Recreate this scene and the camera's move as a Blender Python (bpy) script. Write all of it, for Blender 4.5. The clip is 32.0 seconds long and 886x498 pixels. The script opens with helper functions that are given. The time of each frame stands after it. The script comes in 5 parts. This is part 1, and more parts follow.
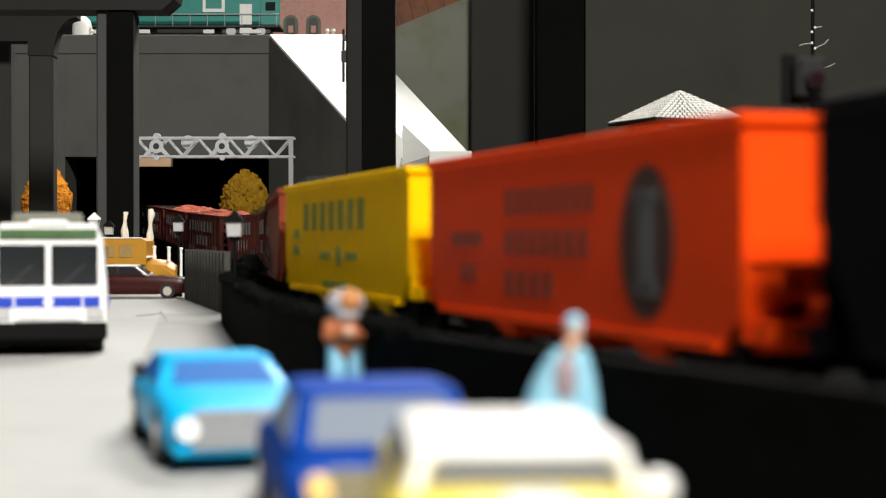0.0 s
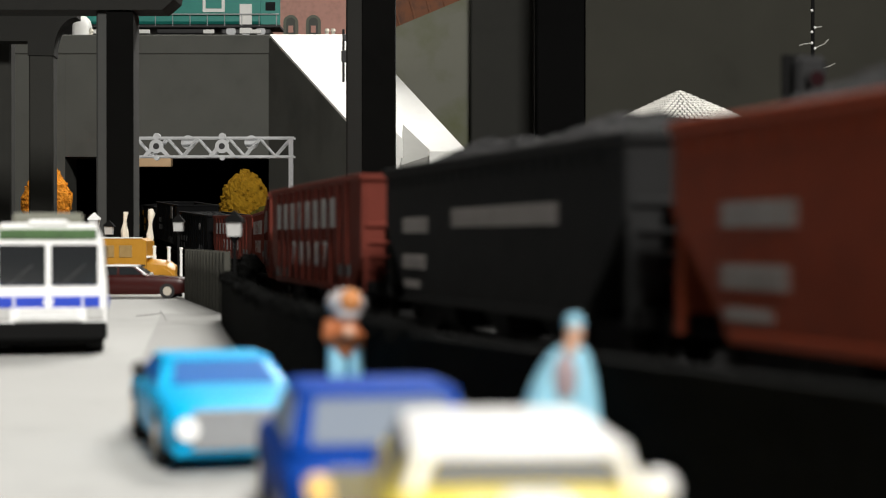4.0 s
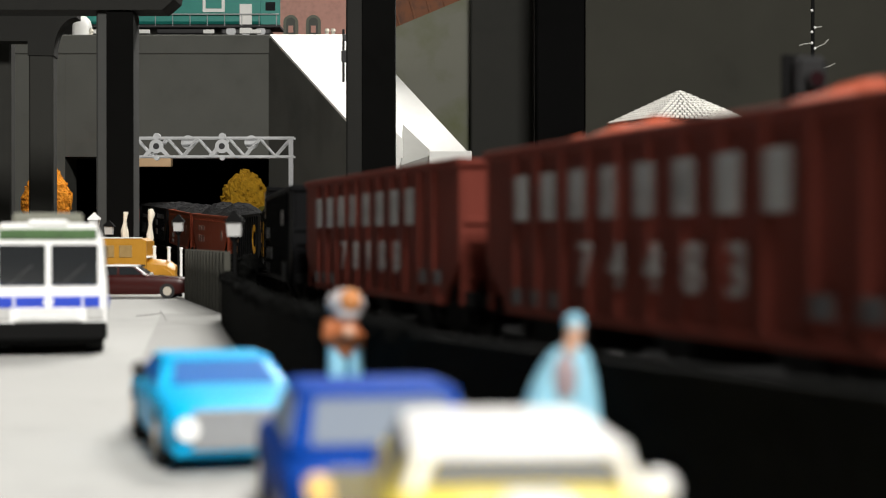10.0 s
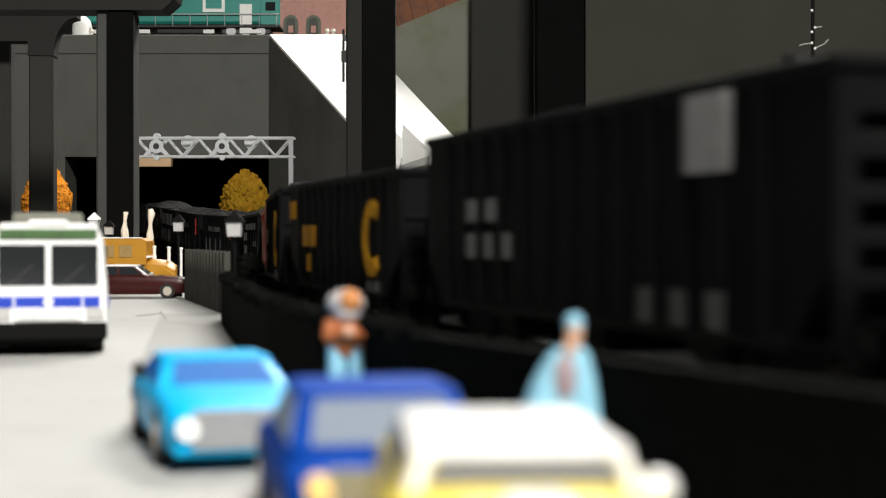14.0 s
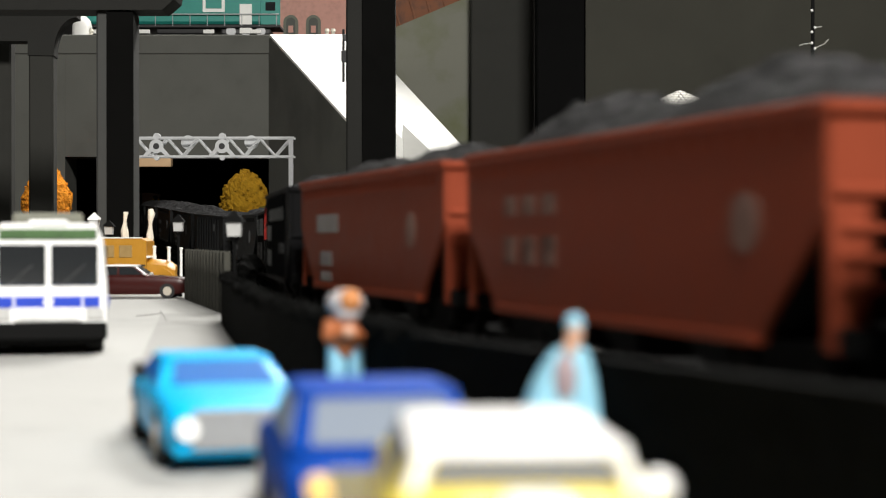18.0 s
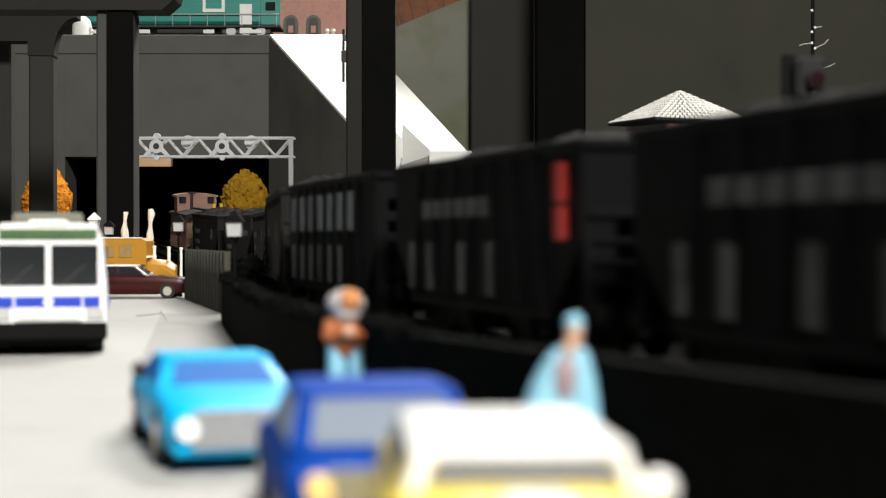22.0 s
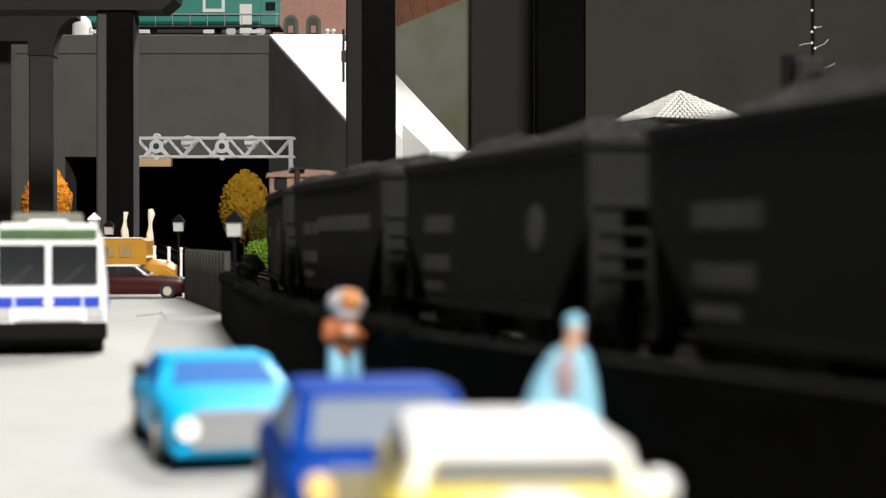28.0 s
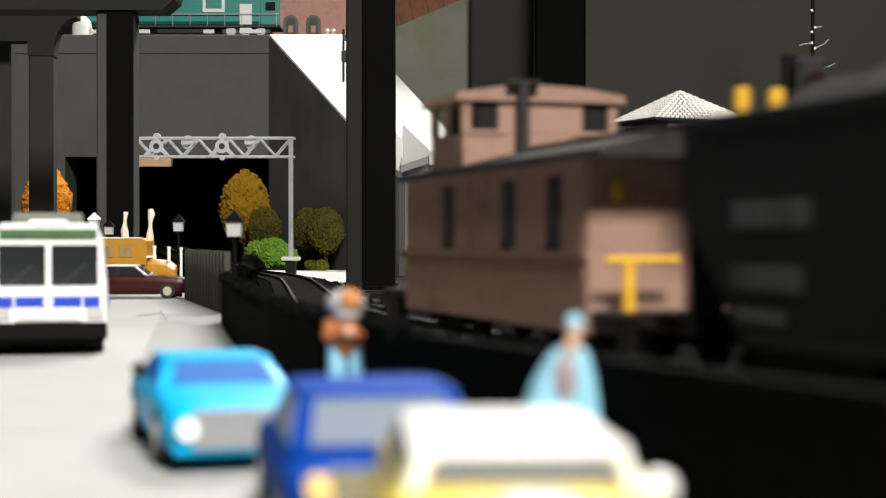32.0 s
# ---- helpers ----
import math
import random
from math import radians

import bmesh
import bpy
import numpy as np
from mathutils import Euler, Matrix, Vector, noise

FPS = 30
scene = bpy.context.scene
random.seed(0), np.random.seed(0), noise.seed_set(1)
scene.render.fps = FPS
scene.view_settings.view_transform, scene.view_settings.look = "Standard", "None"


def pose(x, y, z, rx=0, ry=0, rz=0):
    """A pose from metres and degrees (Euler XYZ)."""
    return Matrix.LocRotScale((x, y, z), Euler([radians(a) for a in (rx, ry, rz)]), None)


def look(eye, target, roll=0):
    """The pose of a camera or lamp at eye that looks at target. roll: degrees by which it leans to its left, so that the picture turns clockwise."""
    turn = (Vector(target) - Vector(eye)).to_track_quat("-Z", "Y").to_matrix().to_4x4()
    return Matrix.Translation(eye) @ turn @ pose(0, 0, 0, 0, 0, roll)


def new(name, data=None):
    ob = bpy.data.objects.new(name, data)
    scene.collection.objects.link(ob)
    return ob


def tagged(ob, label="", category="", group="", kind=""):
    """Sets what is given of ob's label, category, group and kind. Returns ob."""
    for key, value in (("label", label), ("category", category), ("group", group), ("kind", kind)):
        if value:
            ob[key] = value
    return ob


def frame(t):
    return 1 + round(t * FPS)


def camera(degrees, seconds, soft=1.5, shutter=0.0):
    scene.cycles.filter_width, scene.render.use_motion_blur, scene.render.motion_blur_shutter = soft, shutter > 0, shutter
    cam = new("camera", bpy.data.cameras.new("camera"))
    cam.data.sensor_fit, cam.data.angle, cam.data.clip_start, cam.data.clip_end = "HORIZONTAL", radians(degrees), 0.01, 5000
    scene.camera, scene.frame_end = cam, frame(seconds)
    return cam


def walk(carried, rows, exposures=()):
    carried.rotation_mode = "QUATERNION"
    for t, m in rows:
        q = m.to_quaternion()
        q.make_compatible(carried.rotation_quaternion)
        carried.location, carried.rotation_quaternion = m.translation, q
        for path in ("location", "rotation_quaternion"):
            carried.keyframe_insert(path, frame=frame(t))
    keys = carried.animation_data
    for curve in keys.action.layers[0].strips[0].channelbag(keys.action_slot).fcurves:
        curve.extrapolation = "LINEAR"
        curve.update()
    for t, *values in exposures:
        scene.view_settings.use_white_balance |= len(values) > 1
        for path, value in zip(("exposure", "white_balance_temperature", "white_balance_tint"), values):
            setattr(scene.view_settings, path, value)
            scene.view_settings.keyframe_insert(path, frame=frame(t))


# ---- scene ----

# A model railway in 1:87. Lengths below are in millimetres; MM turns them into metres.
MM = 0.001
EYE = 28.6
SHUTTER = 0.03 * FPS

cam = camera(30.76, 32.0, soft=0.95, shutter=SHUTTER)
cam.data.dof.use_dof = True
cam.data.dof.focus_distance = 1.25
cam.data.dof.aperture_fstop = 29.8
# the film camera's own slow changes of exposure
EXPOSURES = [(0.0, -0.09), (1.0, -0.17), (2.0, -0.37), (3.0, -0.33), (5.5, -0.18), (9.0, -0.18), (12.0, -0.18), (14.0, -0.04), (17.0, 0.02), (32.0, 0.02)]
HOLD = look((0, 0, EYE * MM), (0, 1.0, EYE * MM - 0.00561))
walk(cam, [(0.0, HOLD), (32.0, HOLD)], EXPOSURES)

# ---- light: a dim hobby room with two added area lamps, neither in view ----
world = bpy.data.worlds.new("room_air")
world.use_nodes = True
world.node_tree.nodes["Background"].inputs[0].default_value = (0.9, 0.95, 1.0, 1)
world.node_tree.nodes["Background"].inputs[1].default_value = 0.022
scene.world = world


def area(name, x, y, z, sx, sy, watts, target, color=(1, 0.96, 0.9)):
    data = bpy.data.lights.new(name, "AREA")
    data.shape, data.size, data.size_y, data.energy, data.color = "RECTANGLE", sx, sy, watts, color
    ob = new(name, data)
    ob.matrix_world = look((x, y, z), target)
    return ob


area("key_lamp", 0.33, -0.78, 1.16, 0.42, 0.26, 54, (0.05, 0.5, 0), (1, 0.97, 0.915))
# rear lamp added to brighten the ramp and the upper level
area("rear_fill_lamp", 0.40, 2.25, 1.52, 1.2, 0.4, 90, (-0.05, 1.7, 0.15), (1, 0.97, 0.92))
scene.view_settings.exposure = 0.0


# ---- materials ----
def mat(name, rgb, rough=0.5, metal=0.0, var=0.12, scale=400.0, bump=0.15, depth=0.0002, stain_shade=None, spec=0.5, coat=0.0):
    """A painted or cast surface: colour varied at two sizes, fine relief, uneven gloss."""
    m = bpy.data.materials.new(name)
    m.use_nodes = True
    nt = m.node_tree
    b = nt.nodes["Principled BSDF"]
    tc = nt.nodes.new("ShaderNodeTexCoord")
    n1 = nt.nodes.new("ShaderNodeTexNoise")
    n1.inputs["Scale"].default_value, n1.inputs["Detail"].default_value = scale, 6
    n2 = nt.nodes.new("ShaderNodeTexNoise")
    n2.inputs["Scale"].default_value, n2.inputs["Detail"].default_value = scale * 0.09, 4
    for n in (n1, n2):
        nt.links.new(tc.outputs["Object"], n.inputs["Vector"])
    info = nt.nodes.new("ShaderNodeObjectInfo")
    add = nt.nodes.new("ShaderNodeMath")
    add.operation = "ADD"
    nt.links.new(n1.outputs["Fac"], add.inputs[0])
    nt.links.new(n2.outputs["Fac"], add.inputs[1])
    add2 = nt.nodes.new("ShaderNodeMath")
    add2.operation = "MULTIPLY_ADD"
    nt.links.new(info.outputs["Random"], add2.inputs[0])
    add2.inputs[1].default_value = 0.25
    nt.links.new(add.outputs[0], add2.inputs[2])
    ramp = nt.nodes.new("ShaderNodeValToRGB")
    lo = stain_shade if stain_shade else tuple(c * (1 - var * 1.6) for c in rgb)
    hi = tuple(min(1, c * (1 + var)) for c in rgb)
    e = ramp.color_ramp.elements
    e[0].position, e[0].color = 0.30, (*lo, 1)
    e[1].position, e[1].color = 0.72, (*hi, 1)
    mid = e.new(0.46)
    mid.color = (*rgb, 1)
    half = nt.nodes.new("ShaderNodeMath")
    half.operation = "MULTIPLY"
    half.inputs[1].default_value = 0.45
    nt.links.new(add2.outputs[0], half.inputs[0])
    nt.links.new(half.outputs[0], ramp.inputs[0])
    nt.links.new(ramp.outputs[0], b.inputs["Base Color"])
    b.inputs["Metallic"].default_value = metal
    b.inputs["Specular IOR Level"].default_value = spec
    b.inputs["Coat Weight"].default_value = coat
    mr = nt.nodes.new("ShaderNodeMapRange")
    mr.inputs["To Min"].default_value, mr.inputs["To Max"].default_value = max(0.02, rough - 0.1), min(1, rough + 0.12)
    nt.links.new(n1.outputs["Fac"], mr.inputs["Value"])
    nt.links.new(mr.outputs[0], b.inputs["Roughness"])
    if bump:
        bp = nt.nodes.new("ShaderNodeBump")
        bp.inputs["Strength"].default_value, bp.inputs["Distance"].default_value = bump, depth
        nt.links.new(n1.outputs["Fac"], bp.inputs["Height"])
        nt.links.new(bp.outputs[0], b.inputs["Normal"])
    return m


def glass(name, rgb, rough=0.08):
    m = bpy.data.materials.new(name)
    m.use_nodes = True
    b = m.node_tree.nodes["Principled BSDF"]
    b.inputs["Base Color"].default_value = (*rgb, 1)
    b.inputs["Roughness"].default_value = rough
    b.inputs["Coat Weight"].default_value = 0.6 if rough < 0.2 else 0.0
    b.inputs["Specular IOR Level"].default_value = 0.5 if rough < 0.2 else 0.15
    return m


M_ROAD = mat("road_concrete", (0.35, 0.35, 0.338), 0.8, scale=140, var=0.11, bump=0.25)
M_BASE = mat("layout_base", (0.03, 0.028, 0.025), 0.9, scale=120, var=0.25, spec=0.1)
M_BALLAST = mat("black_ballast", (0.0012, 0.0012, 0.0012), 0.95, scale=900, var=0.5, bump=0.8, depth=0.0006, spec=0.01)
M_BLACKWALL = mat("black_wall_paint", (0.0026, 0.0027, 0.0025), 0.95, scale=260, var=0.6, bump=0.9, depth=0.0012, spec=0.02)
M_RAIL = mat("rail_steel", (0.007, 0.0064, 0.0058), 0.7, metal=0.2, var=0.4, spec=0.1)
M_TIE = mat("tie_plastic", (0.005, 0.004, 0.0035), 0.9, spec=0.1)
M_GREYWALL = mat("grey_wall_paint", (0.104, 0.105, 0.095), 0.8, scale=30, var=0.2, bump=0.1, spec=0.15)
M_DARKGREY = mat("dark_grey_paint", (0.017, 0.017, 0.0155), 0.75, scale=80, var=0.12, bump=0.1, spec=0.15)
# black that stands for shade on the rear pier and inside the tunnel
M_SHADEBLACK = mat("shade_black", (0.004, 0.004, 0.004), 0.85, scale=80, var=0.2, spec=0.05)
# lit-side grey and shaded-front black for the same highway piers
M_PIERSIDE = mat("lit_side_grey", (0.055, 0.056, 0.054), 0.8, scale=80, var=0.15, bump=0.1, spec=0.1)
M_SHADEFRONT = mat("shaded_front_black", (0.0036, 0.0036, 0.0034), 0.9, scale=120, var=0.3, spec=0.04)
M_PALEWALL = mat("pale_grey_wall", (0.165, 0.166, 0.137), 0.8, scale=40, var=0.10, stain_shade=(0.115, 0.125, 0.060), spec=0.2)
M_ROOM = mat("room_paint", (0.13, 0.13, 0.12), 0.9, scale=4, var=0.06)
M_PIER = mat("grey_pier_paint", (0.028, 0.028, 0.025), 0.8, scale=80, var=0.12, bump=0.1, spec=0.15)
M_FENCE = mat("weathered_panel", (0.008, 0.008, 0.0072), 0.8, scale=160, var=0.4, spec=0.1)
M_BUSWINDOW = mat("amber_bus_window", (0.34, 0.22, 0.08), 0.4, var=0.1)
M_OLIVEWALL = mat("olive_grey_backdrop", (0.044, 0.043, 0.035), 0.8, scale=24, var=0.24, bump=0.1, spec=0.1)
M_FENCEPOST = mat("weathered_post", (0.042, 0.041, 0.032), 0.8, scale=300, var=0.3)
M_CHEEK = mat("grey_concrete", (0.30, 0.30, 0.28), 0.8, scale=120, var=0.1)
M_WHITE = mat("white_plaster", (0.85, 0.85, 0.82), 0.7, scale=150, var=0.04)
M_CREAM = mat("cream_plaster", (0.82, 0.78, 0.67), 0.7, scale=500, var=0.15)
M_GALV = mat("silver_paint", (0.50, 0.51, 0.52), 0.4, metal=0.25, var=0.12, scale=700)
M_WOOD = mat("pine_wood", (0.62, 0.42, 0.24), 0.6, scale=90, var=0.15)
M_GRILLE = mat("dull_grille_metal", (0.30, 0.31, 0.32), 0.4, metal=0.3, var=0.2, scale=900)
M_BLACK = mat("black_plastic", (0.014, 0.014, 0.015), 0.6, var=0.3)
M_TYRE = mat("tyre_rubber", (0.016, 0.016, 0.016), 0.85)
M_CHROME = mat("chrome", (0.75, 0.75, 0.75), 0.18, metal=0.9, var=0.08)
M_HUB = mat("painted_hub", (0.55, 0.50, 0.42), 0.4, metal=0.4)
M_WHITEPAINT = mat("white_enamel", (0.88, 0.88, 0.87), 0.3, var=0.04, coat=0.3)
M_BLUEBAND = mat("blue_band", (0.02, 0.055, 0.45), 0.35, var=0.1)
M_SIGN = mat("green_sign", (0.06, 0.12, 0.045), 0.4, var=0.4, scale=900)
M_GLASS = glass("smoked_window", (0.02, 0.022, 0.024))
M_DARKPANE = glass("dull_dark_window", (0.012, 0.012, 0.012), 0.5)
M_GLASSGREY = glass("grey_window", (0.13, 0.132, 0.13), 0.6)
M_GLASSBLUE = glass("blue_window", (0.004, 0.095, 0.34), 0.6)
M_GLASSPALE = glass("pale_window", (0.17, 0.20, 0.25), 0.5)
M_CYAN = mat("cyan_enamel", (0.004, 0.37, 0.70), 0.4, var=0.06, spec=0.12)
M_NAVY = mat("navy_enamel", (0.004, 0.045, 0.28), 0.6, var=0.08, spec=0.03)
M_YELLOWCAR = mat("yellow_enamel", (0.80, 0.62, 0.02), 0.35, var=0.06, spec=0.3)
M_RAILHEAD = mat("worn_rail_head", (0.03, 0.028, 0.024), 0.5, metal=0.5, var=0.2, scale=900)
M_CRACK = mat("dusty_joint", (0.12, 0.12, 0.11), 0.9, scale=300, var=0.4)
M_PAVE = mat("grey_pavement_concrete", (0.295, 0.295, 0.284), 0.85, scale=160, var=0.10, bump=0.25, spec=0.3)
M_MAROON = mat("maroon_enamel", (0.036, 0.003, 0.002), 0.35, var=0.12, coat=0.12, spec=0.3)
M_BUSYELLOW = mat("ochre_yellow", (0.46, 0.215, 0.014), 0.4, var=0.10)
M_LAMPGLASS = mat("milk_glass", (0.46, 0.46, 0.45), 0.4, var=0.08)
M_AMBER = mat("amber_lens", (0.88, 0.58, 0.20), 0.3)
# the low tone paints shade into the hollows between leaves
M_GOLDLEAF = mat("golden_foliage", (0.30, 0.165, 0.012), 0.9, scale=420, var=0.5, bump=1.0, depth=0.001, stain_shade=(0.05, 0.028, 0.004), spec=0.1)
M_ORANGELEAF = mat("orange_foliage", (0.66, 0.25, 0.025), 0.9, scale=420, var=0.5, bump=1.0, depth=0.001, stain_shade=(0.16, 0.045, 0.008), spec=0.1)
M_OLIVELEAF = mat("olive_foliage", (0.10, 0.085, 0.016), 0.9, scale=420, var=0.8, bump=1.0, depth=0.001, stain_shade=(0.012, 0.011, 0.004), spec=0.1)
M_GREENLEAF = mat("light_green_foliage", (0.20, 0.36, 0.045), 0.9, scale=420, var=0.5, bump=1.0, depth=0.001, stain_shade=(0.05, 0.11, 0.012), spec=0.1)
M_YELLOWGREEN = mat("yellow_green_foliage", (0.16, 0.17, 0.02), 0.9, scale=420, var=0.5, bump=1.0, depth=0.001, stain_shade=(0.03, 0.035, 0.006), spec=0.1)
M_BARK = mat("bark", (0.06, 0.04, 0.025), 0.9)
M_PINKBRICK = mat("pink_brick", (0.55, 0.29, 0.24), 0.8, scale=260, var=0.12)
M_REDBRICK = mat("red_brick", (0.22, 0.09, 0.06), 0.8, scale=260, var=0.2)
M_GREENLOCO = mat("teal_enamel", (0.02, 0.24, 0.20), 0.4, var=0.08)
M_SHINGLE = mat("pale_shingle", (0.62, 0.61, 0.57), 0.8, scale=600, var=0.25, bump=0.4)
M_RUST = mat("rusty_brown", (0.14, 0.045, 0.014), 0.7, scale=150, var=0.5)
M_REDLENS = mat("red_lens", (0.30, 0.03, 0.03), 0.3)
M_SIGNALGREY = mat("signal_grey", (0.06, 0.06, 0.061), 0.6, var=0.2)
M_SIGNALBLACK = mat("signal_dark_grey", (0.017, 0.0175, 0.017), 0.6, var=0.25, spec=0.2)
M_HOUSING = mat("dull_signal_housing", (0.016, 0.016, 0.0165), 0.7, var=0.2, spec=0.2)
M_SPUR = mat("dull_pale_spur", (0.42, 0.41, 0.38), 0.6)
M_DARKLENS = mat("dark_red_lens", (0.012, 0.002, 0.003), 0.7, spec=0.08)
M_SKIN = mat("figure_skin", (0.55, 0.32, 0.22), 0.6)
M_FIG_A = mat("figure_brown_jacket", (0.34, 0.10, 0.03), 0.6, scale=500, var=0.3)
M_FIG_B = mat("figure_pale_blue", (0.24, 0.50, 0.64), 0.6, scale=500, var=0.15)
M_FIG_FACE = mat("figure_orange_brown", (0.52, 0.20, 0.06), 0.6)
M_FIG_MAUVE = mat("figure_mauve_grey", (0.30, 0.23, 0.25), 0.6, scale=500, var=0.2)
M_FIG_GREY = mat("figure_grey", (0.40, 0.36, 0.36), 0.6, scale=500, var=0.2)
M_COAL = mat("coal", (0.017, 0.017, 0.0175), 0.85, scale=900, var=0.8, bump=1.0, depth=0.001, spec=0.06)
M_REDLOAD = mat("red_brown_load", (0.36, 0.06, 0.02), 0.8, scale=500, var=0.3, bump=0.5)
M_TRUCK = mat("truck_black", (0.005, 0.005, 0.005), 0.85, var=0.4, spec=0.1)
M_LETTERMID = mat("faded_lettering", (0.22, 0.20, 0.19), 0.6, var=0.2)
M_LETTERWORN = mat("chalky_lettering", (0.25, 0.24, 0.232), 0.7, scale=300, var=0.35)
M_LETTERDIM = mat("worn_lettering", (0.105, 0.107, 0.108), 0.7, var=0.3)
M_LETTERFAINT = mat("faint_lettering", (0.06, 0.061, 0.063), 0.75, var=0.4, scale=300)
M_LETTERPINK = mat("rust_stained_lettering", (0.20, 0.115, 0.092), 0.7, var=0.45, scale=300, spec=0.15)
M_PANELBLUE = mat("worn_blue_grey_panel", (0.105, 0.118, 0.125), 0.7, var=0.5, scale=220)
M_LETTERGREEN = mat("green_lettering", (0.18, 0.20, 0.012), 0.6)
M_LETTERRUST = mat("rusty_lettering", (0.26, 0.028, 0.008), 0.6)
M_LETTERBLACK = mat("black_lettering", (0.05, 0.014, 0.008), 0.6)
M_LETTERYELLOW = mat("yellow_lettering", (0.50, 0.245, 0.004), 0.6, var=0.25, scale=300, spec=0.1)
# darker copy of the gold lettering, for the weaker light farther back
M_LETTERAMBER = mat("shaded_amber_lettering", (0.16, 0.075, 0.02), 0.6, var=0.3)
M_LETTERGOLD = mat("dull_gold_lettering", (0.32, 0.15, 0.004), 0.6, var=0.3, spec=0.1)
M_STRIPERED = mat("red_stripe", (0.46, 0.026, 0.018), 0.5)
M_CABOOSE = mat("pinkish_brown", (0.27, 0.165, 0.126), 0.7, scale=260, var=0.22, bump=0.3, spec=0.12)
M_CABROOF = mat("dark_roof", (0.034, 0.031, 0.030), 0.85, var=0.3, spec=0.08)
M_RAILYELLOW = mat("yellow_rail", (0.62, 0.34, 0.02), 0.5, var=0.25, scale=400)
PAINT = {
    "orange": mat("orange_wagon", (0.90, 0.062, 0.003), 0.5, scale=200, var=0.08, spec=0.08),
    "yellow": mat("yellow_wagon", (0.95, 0.55, 0.001), 0.6, scale=200, var=0.10, spec=0.04),
    "red": mat("red_brown_wagon", (0.205, 0.041, 0.019), 0.5, scale=200, var=0.14, spec=0.1),
    "brown": mat("oxide_wagon", (0.112, 0.0255, 0.018), 0.6, scale=200, var=0.16, spec=0.06),
    "darkbrown": mat("dark_oxide_wagon", (0.054, 0.0145, 0.0105), 0.6, scale=200, var=0.18, spec=0.06),
    "black": mat("black_wagon", (0.0034, 0.0035, 0.0039), 0.65, scale=200, var=0.3, spec=0.07),
    "grey": mat("dark_grey_wagon", (0.0135, 0.0138, 0.014), 0.65, scale=200, var=0.2, spec=0.08),
}


# ---- mesh building ----
class Form:
    """Vertices and faces of one part, in millimetres."""

    def __init__(self):
        self.v, self.f = [], []

    def add(self, verts, faces):
        n = len(self.v)
        self.v += [tuple(p) for p in verts]
        self.f += [tuple(n + i for i in f) for f in faces]
        return self

    def box(self, cx, cy, cz, sx, sy, sz, ch=None):
        """A box with chamfered edges."""
        h = (sx / 2, sy / 2, sz / 2)
        c = min(sx, sy, sz) * 0.12 if ch is None else ch
        key, vs = {}, []
        for i in range(8):
            s = [1 if i >> a & 1 else -1 for a in range(3)]
            for a in range(3):
                p = [s[b] * (h[b] - (0 if b == a else c)) for b in range(3)]
                key[i, a] = len(vs)
                vs.append((cx + p[0], cy + p[1], cz + p[2]))
        fs = []
        for a in range(3):
            u, w = 1 << (a + 1) % 3, 1 << (a + 2) % 3
            for base in (0, 1 << a):
                fs.append([key[base | k, a] for k in (0, u, u | w, w)])
            for k in (0, u, w, u | w):
                i, j = k, k | 1 << a
                fs.append([key[i, (a + 1) % 3], key[j, (a + 1) % 3], key[j, (a + 2) % 3], key[i, (a + 2) % 3]])
        for i in range(8):
            fs.append([key[i, 0], key[i, 1], key[i, 2]])
        return self.add(vs, fs)

    def prism(self, pts, y0, y1, axis="y"):
        """A polygon of the x-z plane (or y-z, x-y) made solid along the third axis."""
        def at(p, q):
            return {"y": (p[0], q, p[1]), "x": (q, p[0], p[1]), "z": (p[0], p[1], q)}[axis]
        n = len(pts)
        vs = [at(p, y0) for p in pts] + [at(p, y1) for p in pts]
        fs = [tuple(range(n)), tuple(range(n, 2 * n))] + [(i, (i + 1) % n, n + (i + 1) % n, n + i) for i in range(n)]
        return self.add(vs, fs)

    def rings(self, loops, close=True):
        """A skin over loops of equal length, with end caps."""
        n = len(loops[0])
        vs = [p for lp in loops for p in lp]
        fs = []
        for k in range(len(loops) - 1):
            fs += [(k * n + i, k * n + (i + 1) % n, (k + 1) * n + (i + 1) % n, (k + 1) * n + i) for i in range(n)]
        if close:
            fs += [tuple(range(n)), tuple((len(loops) - 1) * n + i for i in range(n))]
        return self.add(vs, fs)

    def cyl(self, p, q, r0, r1=None, n=12):
        """A round bar from p to q."""
        r1 = r0 if r1 is None else r1
        p, q = Vector(p), Vector(q)
        d = (q - p).normalized()
        u = d.orthogonal().normalized()
        w = d.cross(u)
        ring = [(math.cos(a), math.sin(a)) for a in (2 * math.pi * i / n for i in range(n))]
        return self.rings([[p + (u * c + w * s) * r0 for c, s in ring], [q + (u * c + w * s) * r1 for c, s in ring]])

    def turned(self, x, y, profile, n=16):
        """A lathe form about a vertical axis; profile rows are (radius, z)."""
        return self.rings([[(x + r * math.cos(2 * math.pi * i / n), y + r * math.sin(2 * math.pi * i / n), z) for i in range(n)] for r, z in profile])

    def blob(self, x, y, z, rx, ry, rz, rough=0.15, n=14, m=9, seed=0.0, freq=3.0):
        """A lumpy rounded mass."""
        loops = []
        for j in range(m + 1):
            th = math.pi * (0.02 + 0.96 * j / m)
            lp = []
            for i in range(n):
                ph = 2 * math.pi * i / n
                d = Vector((math.sin(th) * math.cos(ph), math.sin(th) * math.sin(ph), math.cos(th)))
                k = 1 + rough * noise.noise(d * freq + Vector((seed, seed * 1.7, 3.1)))
                lp.append((x + d.x * rx * k, y + d.y * ry * k, z + d.z * rz * k))
            loops.append(lp)
        return self.rings(loops)


